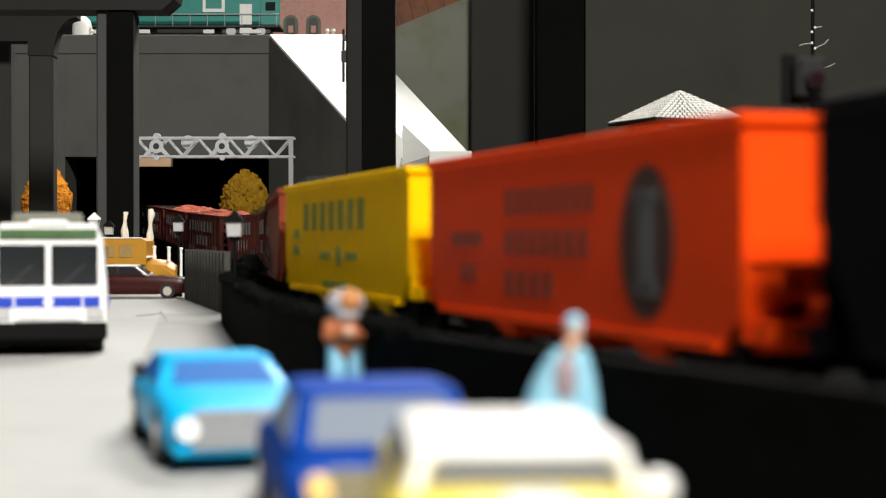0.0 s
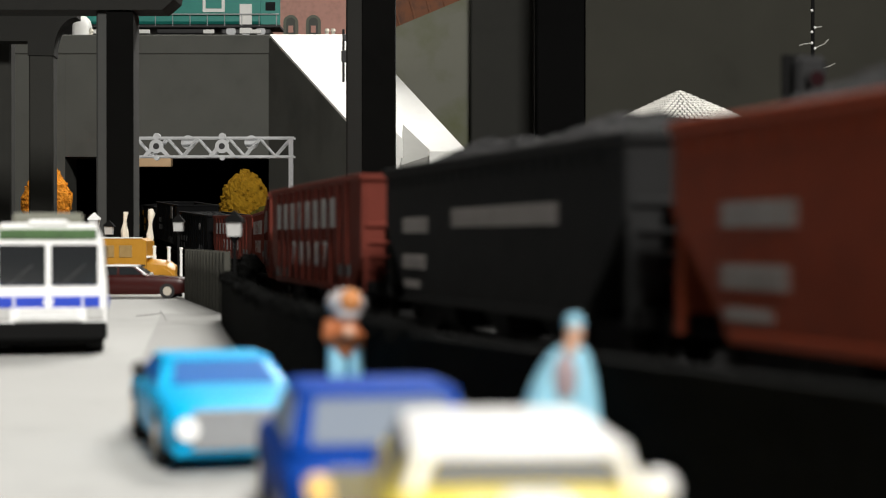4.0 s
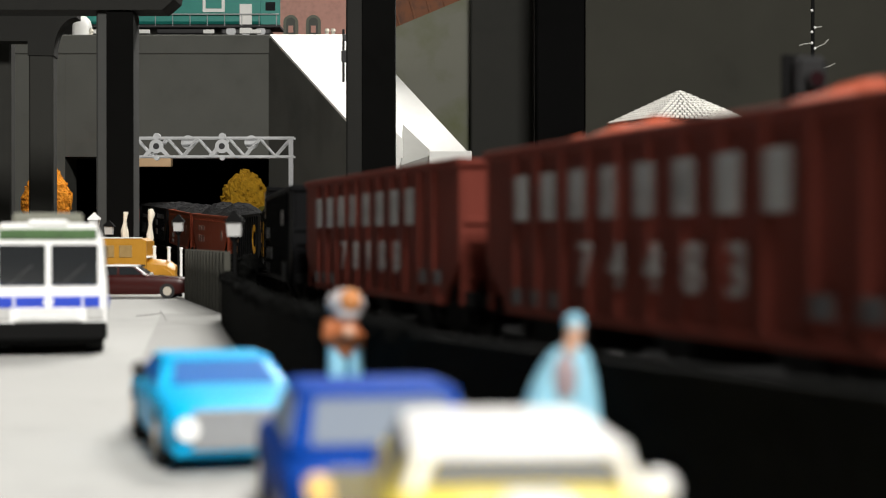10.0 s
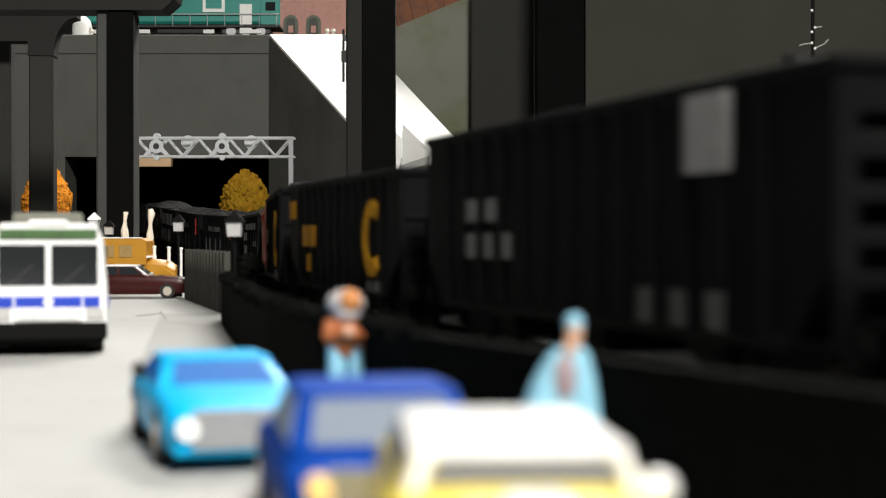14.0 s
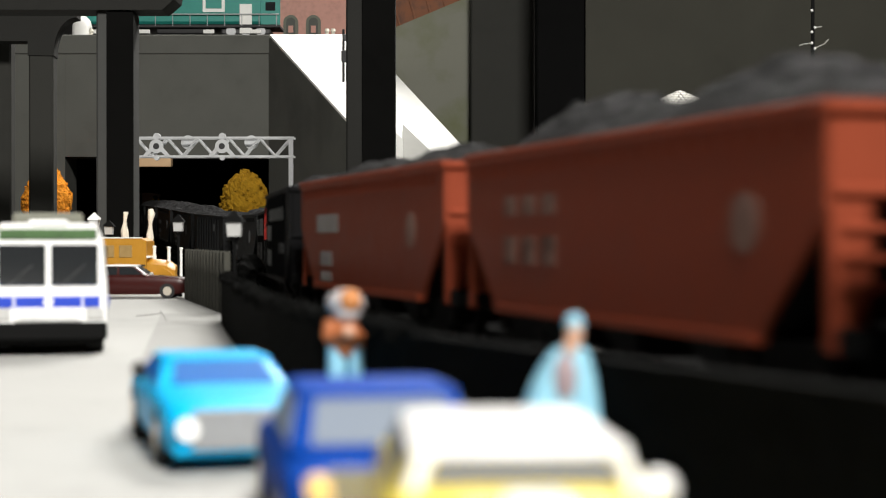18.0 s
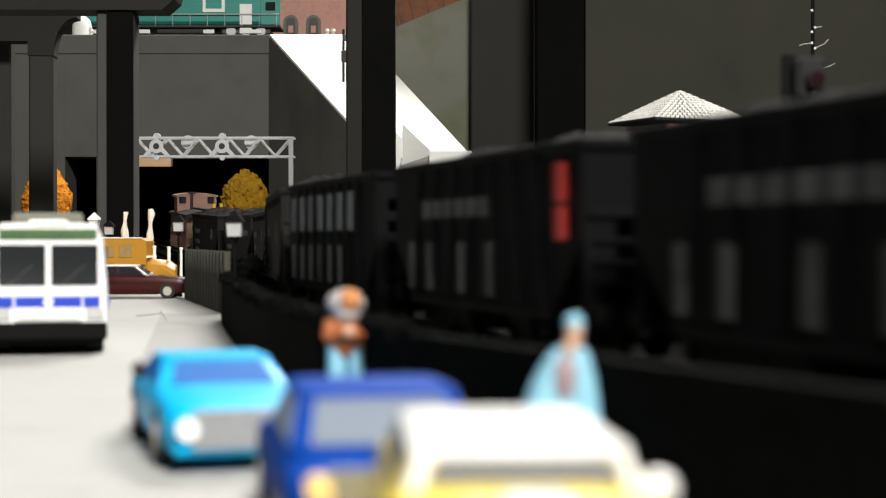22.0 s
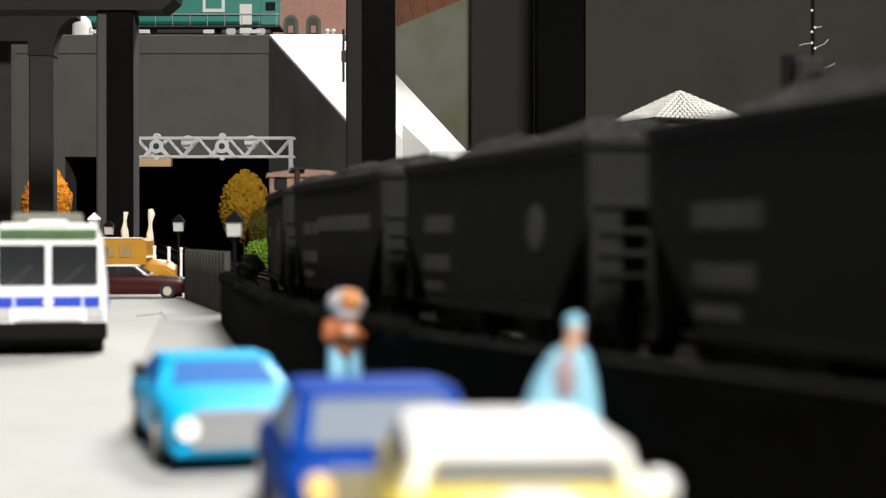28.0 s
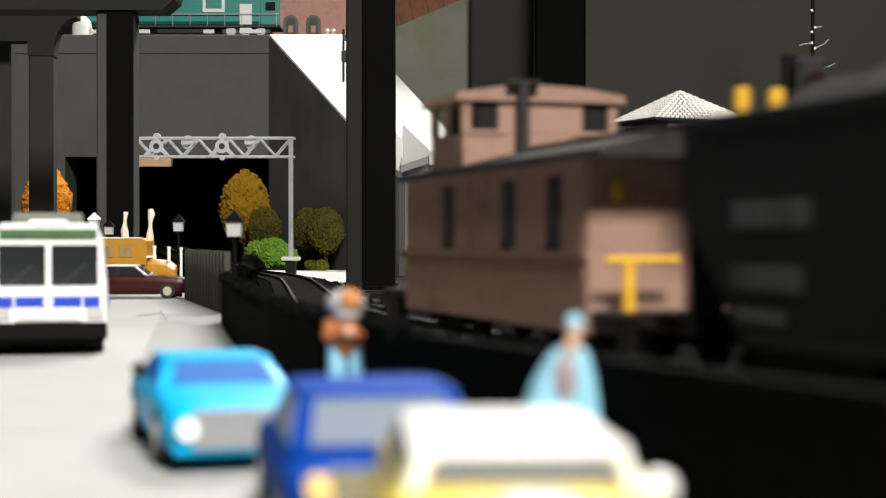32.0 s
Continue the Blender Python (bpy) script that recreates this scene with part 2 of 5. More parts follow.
def mesh_of(name, form, material, smooth=32):
    me = bpy.data.meshes.new(name)
    me.from_pydata([(x * MM, y * MM, z * MM) for x, y, z in form.v], [], form.f)
    bm = bmesh.new()
    bm.from_mesh(me)
    bmesh.ops.recalc_face_normals(bm, faces=bm.faces)
    bm.to_mesh(me)
    bm.free()
    if smooth:
        me.shade_smooth()
        me.set_sharp_from_angle(angle=radians(smooth))
    me.materials.append(material)
    return me


def part(name, form, material, parent=None, label="", at=None, smooth=32):
    ob = new(name, mesh_of(name, form, material, smooth) if isinstance(form, Form) else form)
    if at is not None:
        ob.matrix_basis = at
    if parent is not None:
        ob.parent = parent
    if label:
        tagged(ob, label)
    return ob


def thing(name, label, category, at=None, group="", kind=""):
    ob = new(name)
    ob.empty_display_size = 0.01
    if at is not None:
        ob.matrix_basis = at
    return tagged(ob, label, category, group, kind)


def place(x, y, z, rz=0, rx=0, ry=0):
    return pose(x * MM, y * MM, z * MM, rx, ry, rz)


# ---- the track's line: plan points from the tunnel to beyond the viewer, metres ----
KNOTS = [(-1.48, 6.2), (-0.68, 3.15), (-0.35, 1.892), (-0.2773, 1.6215), (-0.237, 1.477), (-0.1954, 1.3329), (-0.1651, 1.2377), (-0.1323, 1.1432), (-0.1146, 1.0859), (-0.0907, 0.9684), (-0.0707, 0.8096), (-0.0525, 0.6507),
         (-0.0429, 0.5713), (-0.0273, 0.4928), (-0.0003, 0.40), (0.0299, 0.30), (0.0602, 0.20),
         (0.0904, 0.10), (0.1207, 0.0), (0.333, -0.70), (0.665, -1.80), (1.27, -3.80)]


def smooth_line(pts, steps=60):
    """A Catmull-Rom line with chord spacing through the points."""
    out = []
    P = [Vector(p) for p in pts]
    for i in range(len(P) - 1):
        p0, p1, p2, p3 = P[max(i - 1, 0)], P[i], P[i + 1], P[min(i + 2, len(P) - 1)]
        d = (p2 - p1).length
        m1 = (p2 - p0) / max((p2 - p0).length, 1e-6) * d
        m2 = (p3 - p1) / max((p3 - p1).length, 1e-6) * d
        for k in range(steps):
            u = k / steps
            out.append((2 * u ** 3 - 3 * u ** 2 + 1) * p1 + (u ** 3 - 2 * u ** 2 + u) * m1 + (-2 * u ** 3 + 3 * u ** 2) * p2 + (u ** 3 - u ** 2) * m2)
    out.append(P[-1])
    return np.array([(p.x, p.y) for p in out])


LINE = smooth_line(KNOTS)
RUN = np.r_[0, np.cumsum(np.hypot(*np.diff(LINE, axis=0).T))]
ZERO = RUN[14 * 60] - 1.2567


def on_track(s):
    """The plan place at s metres along the line, counted from the gantry side of the tunnel."""
    return Vector((np.interp(s + ZERO, RUN, LINE[:, 0]), np.interp(s + ZERO, RUN, LINE[:, 1])))


def heading(s):
    return (on_track(s + 0.004) - on_track(s - 0.004)).normalized()


RAIL_Z = 6.6


def rise(s):
    """Extra height of the rail, mm: the line falls gently as it comes out of the tunnel."""
    u = max(0.0, 0.52 - s)
    return 27.0 * (1 - math.exp(-((u / 0.5) ** 1.6)))


# far wall, ramp and upper level, scaled about the camera's eye to keep their view
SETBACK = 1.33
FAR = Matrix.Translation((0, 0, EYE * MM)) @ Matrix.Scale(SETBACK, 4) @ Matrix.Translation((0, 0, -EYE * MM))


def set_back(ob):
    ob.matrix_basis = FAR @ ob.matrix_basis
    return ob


# ---- setting ----
ground = part("ground", Form().box(0, 1000, -12, 13000, 14000, 18), M_BASE)
tagged(ground, "dark brown layout baseboard under the street", "ground", kind="structure")

road = thing("road", "light grey concrete street in large slabs with thin joints", "road", kind="structure")
for x0, x1, y0, y1 in ((-330, 60, -300, -43), (-330, 60, -42.4, 246.4), (-330, 12, 247, 535.4), (-330, -30, 536, 823.4), (-330, -60, 824, 1240)):
    part("slab", Form().box((x0 + x1) / 2, (y0 + y1) / 2, -2, x1 - x0, y1 - y0, 4, 0.25), M_ROAD, road)


def street_edge(y):
    """The line where the street meets the pavement beside the railway."""
    return -108 + (617 - y) * 0.1542


walkway = thing("pavement", "slightly greyer concrete pavement strip beside the railway", "pavement", kind="structure")
for y0, y1 in ((330, 535.6), (536.2, 617)):
    part("slab", Form().prism([(street_edge(y0), y0), (street_edge(y1), y1), (street_edge(y1) + 38, y1), (street_edge(y0) + 38, y0)], -1, 0.35, "z"), M_PAVE, walkway)
for y0, y1, dx in ((560, 640, 3.0), (600, 618, -9.0)):
    part("crack", Form().prism([(street_edge(y0) + dx, y0), (street_edge(y1) - 1, y1), (street_edge(y1) - 0.6, y1), (street_edge(y0) + dx + 0.35, y0)], 0.2, 0.40, "z"), M_CRACK, walkway, "grey hairline crack")


def ribbon(off0, off1, z0, z1, s0, s1, step=0.02):
    """A strip that follows the track, between two side offsets (mm; positive is towards the street)."""
    f = Form()
    loops = []
    s = s0
    while s <= s1:
        p, h = on_track(s), heading(s)
        n = Vector((h.y, -h.x))
        a, b = p / MM + n * off0, p / MM + n * off1
        e = rise(s)
        loops.append([(a.x, a.y, z1 + e), (b.x, b.y, z1 + e), (b.x, b.y, z0), (a.x, a.y, z0)])
        s += step
    return f.rings(loops)


ballast = thing("track_bed", "black ballast bed under a curved model railway track", "track bed", kind="structure")
part("shoulder", ribbon(-34, 26, -3, 1.2, -1.2, 3.2), M_BALLAST, ballast)
part("cinder_ground", ribbon(-330, -30, -3, 0.8, 0.82, 3.0), M_BALLAST, ballast)
part("ballast_top", ribbon(-21, 21, 0, 3.6, -1.2, 3.2), M_BALLAST, ballast)
grit = [mesh_of("stone", Form().blob(0, 0, 0, 1.5, 1.5, 1.1, 0.9, 7, 5, 9 + k * 1.7, 2.0), M_BLACKWALL if k else M_FENCEPOST, 0) for k in range(4)]
rg = random.Random(7)
for k in range(150):
    s = rg.uniform(0.42, 1.05)
    off = rg.choice((rg.uniform(21, 33), rg.uniform(-33, -21)))
    p, h = on_track(s) / MM, heading(s)
    size = rg.uniform(0.6, 1.7)
    part("stone", grit[k % 4], None, ballast, at=place(p.x + h.y * off, p.y - h.x * off, 1.6 + rise(s), rg.uniform(0, 360)) @ Matrix.Scale(size, 4))
track = thing("railway_track", "code 100 steel rails on dark plastic sleepers", "railway track", kind="structure")
for side in (-8.25, 8.25):
    part("rail", ribbon(side - 0.5, side + 0.5, 3.0, RAIL_Z - 0.3, -1.2, 3.2), M_RAIL, track)
    part("rail_head", ribbon(side - 0.4, side + 0.4, RAIL_Z - 0.29, RAIL_Z, -1.2, 3.2), M_RAILHEAD, track, "worn bright rail head")
tie_mesh = mesh_of("sleeper", Form().box(0, 0, 0, 2.6, 30, 1.4, 0.2), M_TIE)
for i in range(300):
    s = 0.30 + i * 0.0058
    p, h = on_track(s), heading(s)
    part("sleeper", tie_mesh, None, track, at=place(p.x / MM, p.y / MM, 4.1 + rise(s), math.degrees(math.atan2(h.y, h.x))))

# black wall between the street and the track
wall_line = [(-74, 548, 16.5), (-64, 488, 16.5), (-52, 420, 16.5), (-41, 356, 16.5), (-32, 308, 16.5), (-18.4, 255, 16.5), (-3.2, 209, 16.5), (13.3, 174, 16.5), (30, 139, 16.5), (46, 105, 16.5), (80, 33, 16.5)]
kerb = thing("retaining_wall", "matt black low wall beside the railway", "low wall", kind="structure")
for (xa, ya, ha), (xb, yb, hb) in zip(wall_line, wall_line[1:]):
    ln = math.hypot(xb - xa, yb - ya)
    ang = math.degrees(math.atan2(yb - ya, xb - xa))
    part("wall_panel", Form().prism([(-ln / 2 + 0.1, -0.1), (ln / 2 - 0.1, -0.1), (ln / 2 - 0.1, hb - 0.4), (ln / 2 - 0.5, hb), (-ln / 2 + 0.5, ha), (-ln / 2 + 0.1, ha - 0.4)], -1.5, 1.5), M_BLACKWALL, kerb, at=place((xa + xb) / 2, (ya + yb) / 2, 0, ang))

rough = [mesh_of("stone", Form().blob(0, 0, 0, 1.7, 1.7, 1.2, 0.8, 7, 5, k * 2.1, 2.0), M_BLACKWALL, 0) for k in range(4)]
rw = random.Random(12)
for (xa, ya, ha), (xb, yb, hb) in zip(wall_line[:7], wall_line[1:7]):
    for k in range(26):
        u = rw.random()
        part("stone", rough[k % 4], None, kerb, at=place(xa + (xb - xa) * u + rw.uniform(-1.5, 1.5), ya + (yb - ya) * u, 16.4 + rw.uniform(-0.6, 0.5), rw.uniform(0, 360)))

# far concrete fence by the lamps
fence = thing("concrete_fence", "weathered grey panel fence beside the railway", "fence", kind="structure")
fa, fb = Vector((-125, 785)), Vector((-82, 615))
for i in range(14):
    p = fa.lerp(fb, (i + 0.5) / 14)
    ang = math.degrees(math.atan2(fb.y - fa.y, fb.x - fa.x))
    part("panel", Form().box(0, 0, 12.0, 11.4, 2, 24, 0.3), M_FENCE, fence, at=place(p.x, p.y, 0, ang))
    part("post", Form().box(5.9, -0.5, 12.0, 1.7, 2.6, 24.4, 0.2), M_FENCEPOST, fence, at=place(p.x, p.y, 0, ang))

heap_ = thing("rubble_heap", "heap of black rubble beside the track", "rubble heap", place(-73, 604, 0))
rr = random.Random(4)
for k in range(16):
    z = 3 + 17 * (k / 16)
    part("lump", Form().blob(rr.uniform(-3, 3) * (1 - k / 24), rr.uniform(-10, 10) * (1 - k / 24), z, rr.uniform(3, 4.6), rr.uniform(3, 5), rr.uniform(2.6, 4.4), 0.5, 9, 7, k * 1.3, 2.0), M_BLACKWALL, heap_, smooth=0)

# far wall with the tunnel mouth
far = thing("wall_far", "dark grey painted retaining wall with tunnel opening and ledge", "wall", kind="structure")
part("wall_left", Form().box(-470, 1288, 85, 345, 40, 180, 0.2), M_GREYWALL, far)
part("lintel", Form().box(-216.5, 1288, 134.5, 162, 40, 81, 0.2), M_GREYWALL, far)
part("ledge", Form().box(-388, 1286.6, 182.5, 510, 40, 15, 0.6), M_GREYWALL, far)
part("beam", Form().box(-230, 1266, 89.5, 34, 8, 7, 0.4), M_WOOD, far, "bare pine beam in the tunnel mouth")
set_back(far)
upper = part("upper_ground", Form().box(-300, 1990, 180, 1700, 1360, 14), M_BASE)
tagged(upper, "dark upper level of the layout behind the wall", "upper level", kind="structure")
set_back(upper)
tunnel = thing("tunnel", "tunnel behind the opening, its darkness painted black", "tunnel", kind="structure")
# inner walls, roof and floor added, painted black to stand for the dark inside
part("side_wall", Form().prism([(-340, 1310), (-2100, 5300), (-2140, 5300), (-380, 1310)], -5, 100, "z"), M_SHADEBLACK, tunnel)
part("side_wall", Form().prism([(-120, 1310), (-100, 5300), (-60, 5300), (-80, 1310)], -5, 100, "z"), M_SHADEBLACK, tunnel)
part("end_wall", Form().box(-1100, 5320, 50, 2200, 40, 120), M_SHADEBLACK, tunnel)
part("roof", Form().prism([(-380, 1310), (-2140, 5300), (-60, 5300), (-60, 1310)], 93.5, 100, "z"), M_SHADEBLACK, tunnel)
part("tunnel_floor", Form().prism([(-380, 1303), (-2140, 5300), (-60, 5300), (-60, 1303)], -3.5, -2.2, "z"), M_SHADEBLACK, tunnel)

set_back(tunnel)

# sloping white ramp and the wall beneath it
ramp = thing("ramp", "white plaster ramp descending from the upper level", "ramp", kind="structure")


def slope_slab(x0, x1, y0, z0, dx, y1, z1, thick, dr=0):
    """A slab that falls from (y0, z0) to (y1, z1) and shifts sideways by dx."""
    top = [(x0, y0, z0), (x1, y0, z0), (x1 + dx + dr, y1, z1), (x0 + dx, y1, z1)]
    return Form().rings([[(x, y, z - thick) for x, y, z in top], top])


part("ramp_deck", slope_slab(-136, -66, 1266, 190, 93.3, 1087, 85.3, 2, -8), M_WHITE, ramp)
part("ramp_end", Form().box(5.1, 1083, 83.6, 28.6, 7, 9.4, 0.4), M_WHITE, ramp, "white block at the foot of the ramp")
part("parapet", Form().prism([(-31.6, 69), (-27, 69), (-27, 96), (-31.6, 101)], 1083, 1086), M_WHITE, ramp)
part("under_wall", Form().box(-4.5, 1096, 37, 45, 5, 80, 0.4), M_CHEEK, ramp, "pale grey wall under the ramp")
part("bracket", Form().box(-6, 1082, 77, 8, 5, 3.4, 0.4), M_DARKGREY, ramp)
part("side_wall", Form().rings([[(-137, 1267, 0), (-133, 1269, 0), (-25, 1065, 0), (-29, 1062, 0)], [(-137, 1267, 188), (-133, 1269, 188), (-25, 1065, 69), (-29, 1062, 69)]]), M_GREYWALL, ramp)

part("ramp_cheek", Form().rings([[(-28, 1127, 104.4), (-6, 1088, 81.5), (-28.3, 1074, 73.4)], [(-28, 1127, 109.4), (-6, 1088, 86.5), (-28.3, 1074, 78.4)]]), M_CHEEK, ramp, "grey concrete cheek on the ramp")
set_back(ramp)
pale = part("wall_pale", Form().prism([(-62, -2), (60, -2), (60, 226), (10, 207), (-33, 189), (-62, 178)], 1207, 1237), M_PALEWALL)
tagged(pale, "pale grey wall with sloping top beside the ramp", "wall", kind="structure")
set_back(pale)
# bend added at the right end so that the wall turns into shade
cove = [(255 + 110 * math.sin(a), 1124 - 110 * (1 - math.cos(a))) for a in (radians(6 * k) for k in range(16))]
back = [(255 + 140 * math.sin(a), 1154 - 140 * (1 - math.cos(a))) for a in (radians(6 * k) for k in range(16))]
right = part("wall_right", Form().prism([(99.5, 1124)] + cove + [(365, 500), (395, 500)] + back[::-1] + [(99.5, 1154)], -2, 502, "z"), M_OLIVEWALL)
tagged(right, "tall dark grey backdrop wall", "wall", kind="structure")

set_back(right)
room = thing("room", "plain pale hobby room walls around the layout", "room", kind="structure")
part("wall_north", Form().box(0, 8050, 300, 13000, 100, 2600), M_ROOM, room)
part("wall_south", Form().box(0, -6050, 300, 13000, 100, 2600), M_ROOM, room)
part("wall_east", Form().box(6500, 1000, 300, 100, 14000, 2600), M_ROOM, room)
part("wall_west", Form().box(-6500, 1000, 300, 100, 14000, 2600), M_ROOM, room)
ceiling = part("ceiling", Form().box(0, 1000, 1650, 13100, 14200, 100), M_ROOM)
tagged(ceiling, "plain pale ceiling of the room", "ceiling", kind="structure")


# ---- highway piers ----
def pier(x, y, w, d, h, label, material, rz=0, group="piers", facing=None):
    t = thing("pier", label, "pier", place(x, y, 0, rz), group)
    part("column", Form().box(0, 0, h / 2 - 1, w, d, h + 2, 1.2), material, t)
    part("footing", Form().box(0, 0, 1.4, w + 3, d + 3, 3, 0.5), material, t)
    # black board added on the front: the pier's shaded face as colour
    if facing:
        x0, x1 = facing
        part("facing", Form().box((x0 + x1) / 2, -d / 2 - 0.8, h / 2, x1 - x0, 1.6, h - 0.6, 0.3), M_SHADEFRONT, t, "black front board painted for shade")
    return t


p1 = pier(-189.6, 940, 21.6, 19, 161, "square grey highway pier with shade-painted black front and hammerhead cap", M_PIERSIDE, facing=(-4.4, 11.0))
part("cap", Form().prism([(-190, 161), (28, 161), (35, 167), (38, 183), (-190, 183)], -13, 13), M_DARKGREY, p1)
p2 = pier(-283, 1140, 17, 18, 166, "square dark grey pier with curved bracket", M_PIER, 5)
arc = [(9 + 16 * (1 - math.cos(a)), 160 + 25 * math.sin(a)) for a in (radians(9 * k) for k in range(11))]
part("cap", Form().prism([(-90, 168), (-9, 168), (-9, 158), (9, 158)] + arc + [(25, 195), (-90, 195)], -10, 10), M_DARKGREY, p2)
pier(-318, 1162, 16, 18, 190, "square dark grey highway pier behind the street", M_PIER, 5)
pier(-43.9, 985, 29.8, 20, 330, "tall square dark pier with shade-painted black front beside the track", M_DARKGREY, facing=(-5, 15))
# one pier's lit and shaded faces, drawn as a grey and a black pier
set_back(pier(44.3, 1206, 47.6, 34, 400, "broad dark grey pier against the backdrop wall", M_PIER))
set_back(pier(82.7, 1140, 34, 24, 400, "square pier painted black as the backdrop pier's shaded face", M_SHADEBLACK))


# ---- road vehicles ----
def wheel(parent, x, y, r, w, hub=M_HUB):
    t = part("wheel", Form().cyl((x, y - w / 2, r), (x, y + w / 2, r), r, n=20), M_TYRE, parent, "black tyre")
    part("hub", Form().cyl((x, y - w / 2 - 0.15, r), (x, y + w / 2 + 0.15, r), r * 0.58, n=16), hub, t)


def shell(sections, n=5):
    """A rounded body: rows of x, half width, low z, belt z, top z (shoulders lean in above the belt)."""
    loops = []
    for x, w, z0, zb, zt in sections:
        half = [(w * 0.90, z0), (w * 0.985, z0 + (zb - z0) * 0.25), (w, z0 + (zb - z0) * 0.65), (w * 0.985, zb), (w * 0.93, zb + (zt - zb) * 0.55), (w * 0.78, zt - (zt - zb) * 0.08), (w * 0.4, zt)]
        loops.append([(x, y, z) for y, z in half] + [(x, -y, z) for y, z in reversed(half)])
    return Form().rings(loops)


def cabin(parent, x0, x1, xr0, xr1, wb, wr, zb, zt, body, roof, pane=M_GLASS):
    """The upper body: belt from x0 (rear) to x1, roof from xr0 to xr1, with panes set 0.2 proud."""
    wm, zm = wr * 1.0, zt - (zt - zb) * 0.14

    def lp(a, b, w, z, k=0.86):
        return [(a, -w * k, z), (a + (b - a) * 0.06, -w, z), (b - (b - a) * 0.06, -w, z), (b, -w * k, z), (b, w * k, z), (b - (b - a) * 0.06, w, z), (a + (b - a) * 0.06, w, z), (a, w * k, z)]
    part("cabin", Form().rings([lp(x0, x1, wb, zb - 0.6), lp(x0, x1, wb, zb), lp(xr0, xr1, wr, zm)]), body, parent)
    part("roof", Form().rings([lp(xr0 - 0.3, xr1 + 0.3, wr + 0.2, zm - 0.1), lp(xr0 - 0.2, xr1 + 0.2, wr + 0.15, zm + (zt - zm) * 0.45), lp(xr0 + 0.9, xr1 - 0.9, wr * 0.93, zm + (zt - zm) * 0.8, 0.8), lp(xr0 + 2, xr1 - 2.2, wr * 0.82, zt - 0.1, 0.7), lp(xr0 + 5, xr1 - 5, wr * 0.55, zt, 0.6)]), roof, parent)

    def pane_of(p, q, r, s, out, nm):
        o = Vector(out)
        c = [Vector(v) for v in (p, q, r, s)]
        part(nm, Form().rings([[v - o * 0.3 for v in c], [v + o * 0.2 for v in c]]), pane, parent)
    u0, u1 = 0.10, 0.90

    def mix(a, b, t):
        return a + (b - a) * t
    for nm, xb, xt, sgn in (("windscreen", x1, xr1, 1), ("rear_window", x0, xr0, -1)):
        za, zc = mix(zb, zm, u0), mix(zb, zm, u1)
        xa, xc = mix(xb, xt, u0), mix(xb, xt, u1)
        wa, wc = mix(wb, wr, u0) * 0.80, mix(wb, wr, u1) * 0.80
        nrm = Vector((sgn * (zm - zb), 0, abs(xt - xb))).normalized()
        pane_of((xa, -wa, za), (xa, wa, za), (xc, wc, zc), (xc, -wc, zc), nrm, nm)
    for sgn in (-1, 1):
        nrm = Vector((0, sgn * (zm - zb), wb - wr)).normalized()
        for ta, tb in ((0.10, 0.48), (0.53, 0.90)):
            q = []
            for t, uz in ((ta, 0.12), (tb, 0.12), (tb, 0.88), (ta, 0.88)):
                q.append((mix(mix(x0, xr0, uz), mix(x1, xr1, uz), t), sgn * mix(wb, wr, uz), mix(zb, zm, uz)))
            pane_of(*q, nrm, "side_window")


def sedan(label, at, body, roof, L=55, W=20, H=15.5, belt=9.6, hood=9.8, pane=M_GLASS, face=M_CHROME, lamp=M_LAMPGLASS, group="street cars", fast=0.0, bumpers=None, cab=None, eye=1.55, lampz=0.6, face_h=0.26, mirrors=True):
    """A 1:87 car; its nose points along +x."""
    t = thing("car", label, "car", at, group)
    h, w = L / 2, W / 2
    part("body", shell([(-h, w * 0.80, 3.4, belt * 0.72, belt * 0.88), (-h + 1.2, w * 0.92, 2.6, belt * 0.78, belt * 0.97), (-h + 5, w, 2.2, belt * 0.84, belt + 0.2), (-6, w, 2.1, belt * 0.86, belt + 0.5),
                         (6, w, 2.1, belt * 0.86, belt + 0.4), (10, w, 2.1, hood * 0.84, hood + 0.2), (h - 6, w * 0.99, 2.3, hood * 0.80, hood - 0.5), (h - 1.4, w * 0.95, 2.8, hood * 0.74, hood - 1.1), (h, w * 0.86, 3.4, hood * 0.66, hood - 1.9)]), body, t)
    c0, c1, r0, r1 = cab or (-h + 8 - fast, 9.5, -h + 15, 2.5 - fast)
    cabin(t, c0, c1, r0, r1, w * 0.90, w * (0.76 if cab else 0.74), belt, H, body, roof, pane)
    for x in (-h + 10.5, h - 10.5):
        for y in (-w + 1.2, w - 1.2):
            wheel(t, x, y, 3.7, 2.6)
    part("grille", Form().box(h - 0.3, 0, hood * (lampz - 0.02), 1.2, W * 0.66, hood * face_h, 0.2), face, t, "bright metal grille")
    part("bumper", Form().box(h - (0.9 if bumpers else -0.2), 0, 3.0 if bumpers else 3.7, 1.6, W * 0.9, 1.7, 0.5), bumpers or face, t)
    part("bumper", Form().box(-h - 0.2, 0, 4.0, 1.6, W * 0.9, 1.7, 0.5), bumpers or face, t)
    for y in (-w * 0.72, w * 0.72):
        part("headlight", Form().cyl((h - 1.6, y, hood * lampz), (h + 0.7, y, hood * lampz), eye, eye * 0.87, 14), lamp, t, "round pale headlight")
        part("tail_light", Form().box(-h - 0.1, y, belt * 0.68, 0.8, 3.2, 1.6, 0.2), M_REDLENS, t)
        if mirrors and not cab:
            part("door_mirror", Form().box(7.5, y * 1.36, belt + 1.0, 0.9, 1.5, 1.1, 0.2), roof, t)
    return t


def faces(x, y, deg):
    """Pose of a vehicle at (x, y) whose nose points towards the viewer, turned by deg to the viewer's right."""
    return place(x, y, 0, -90 + deg)


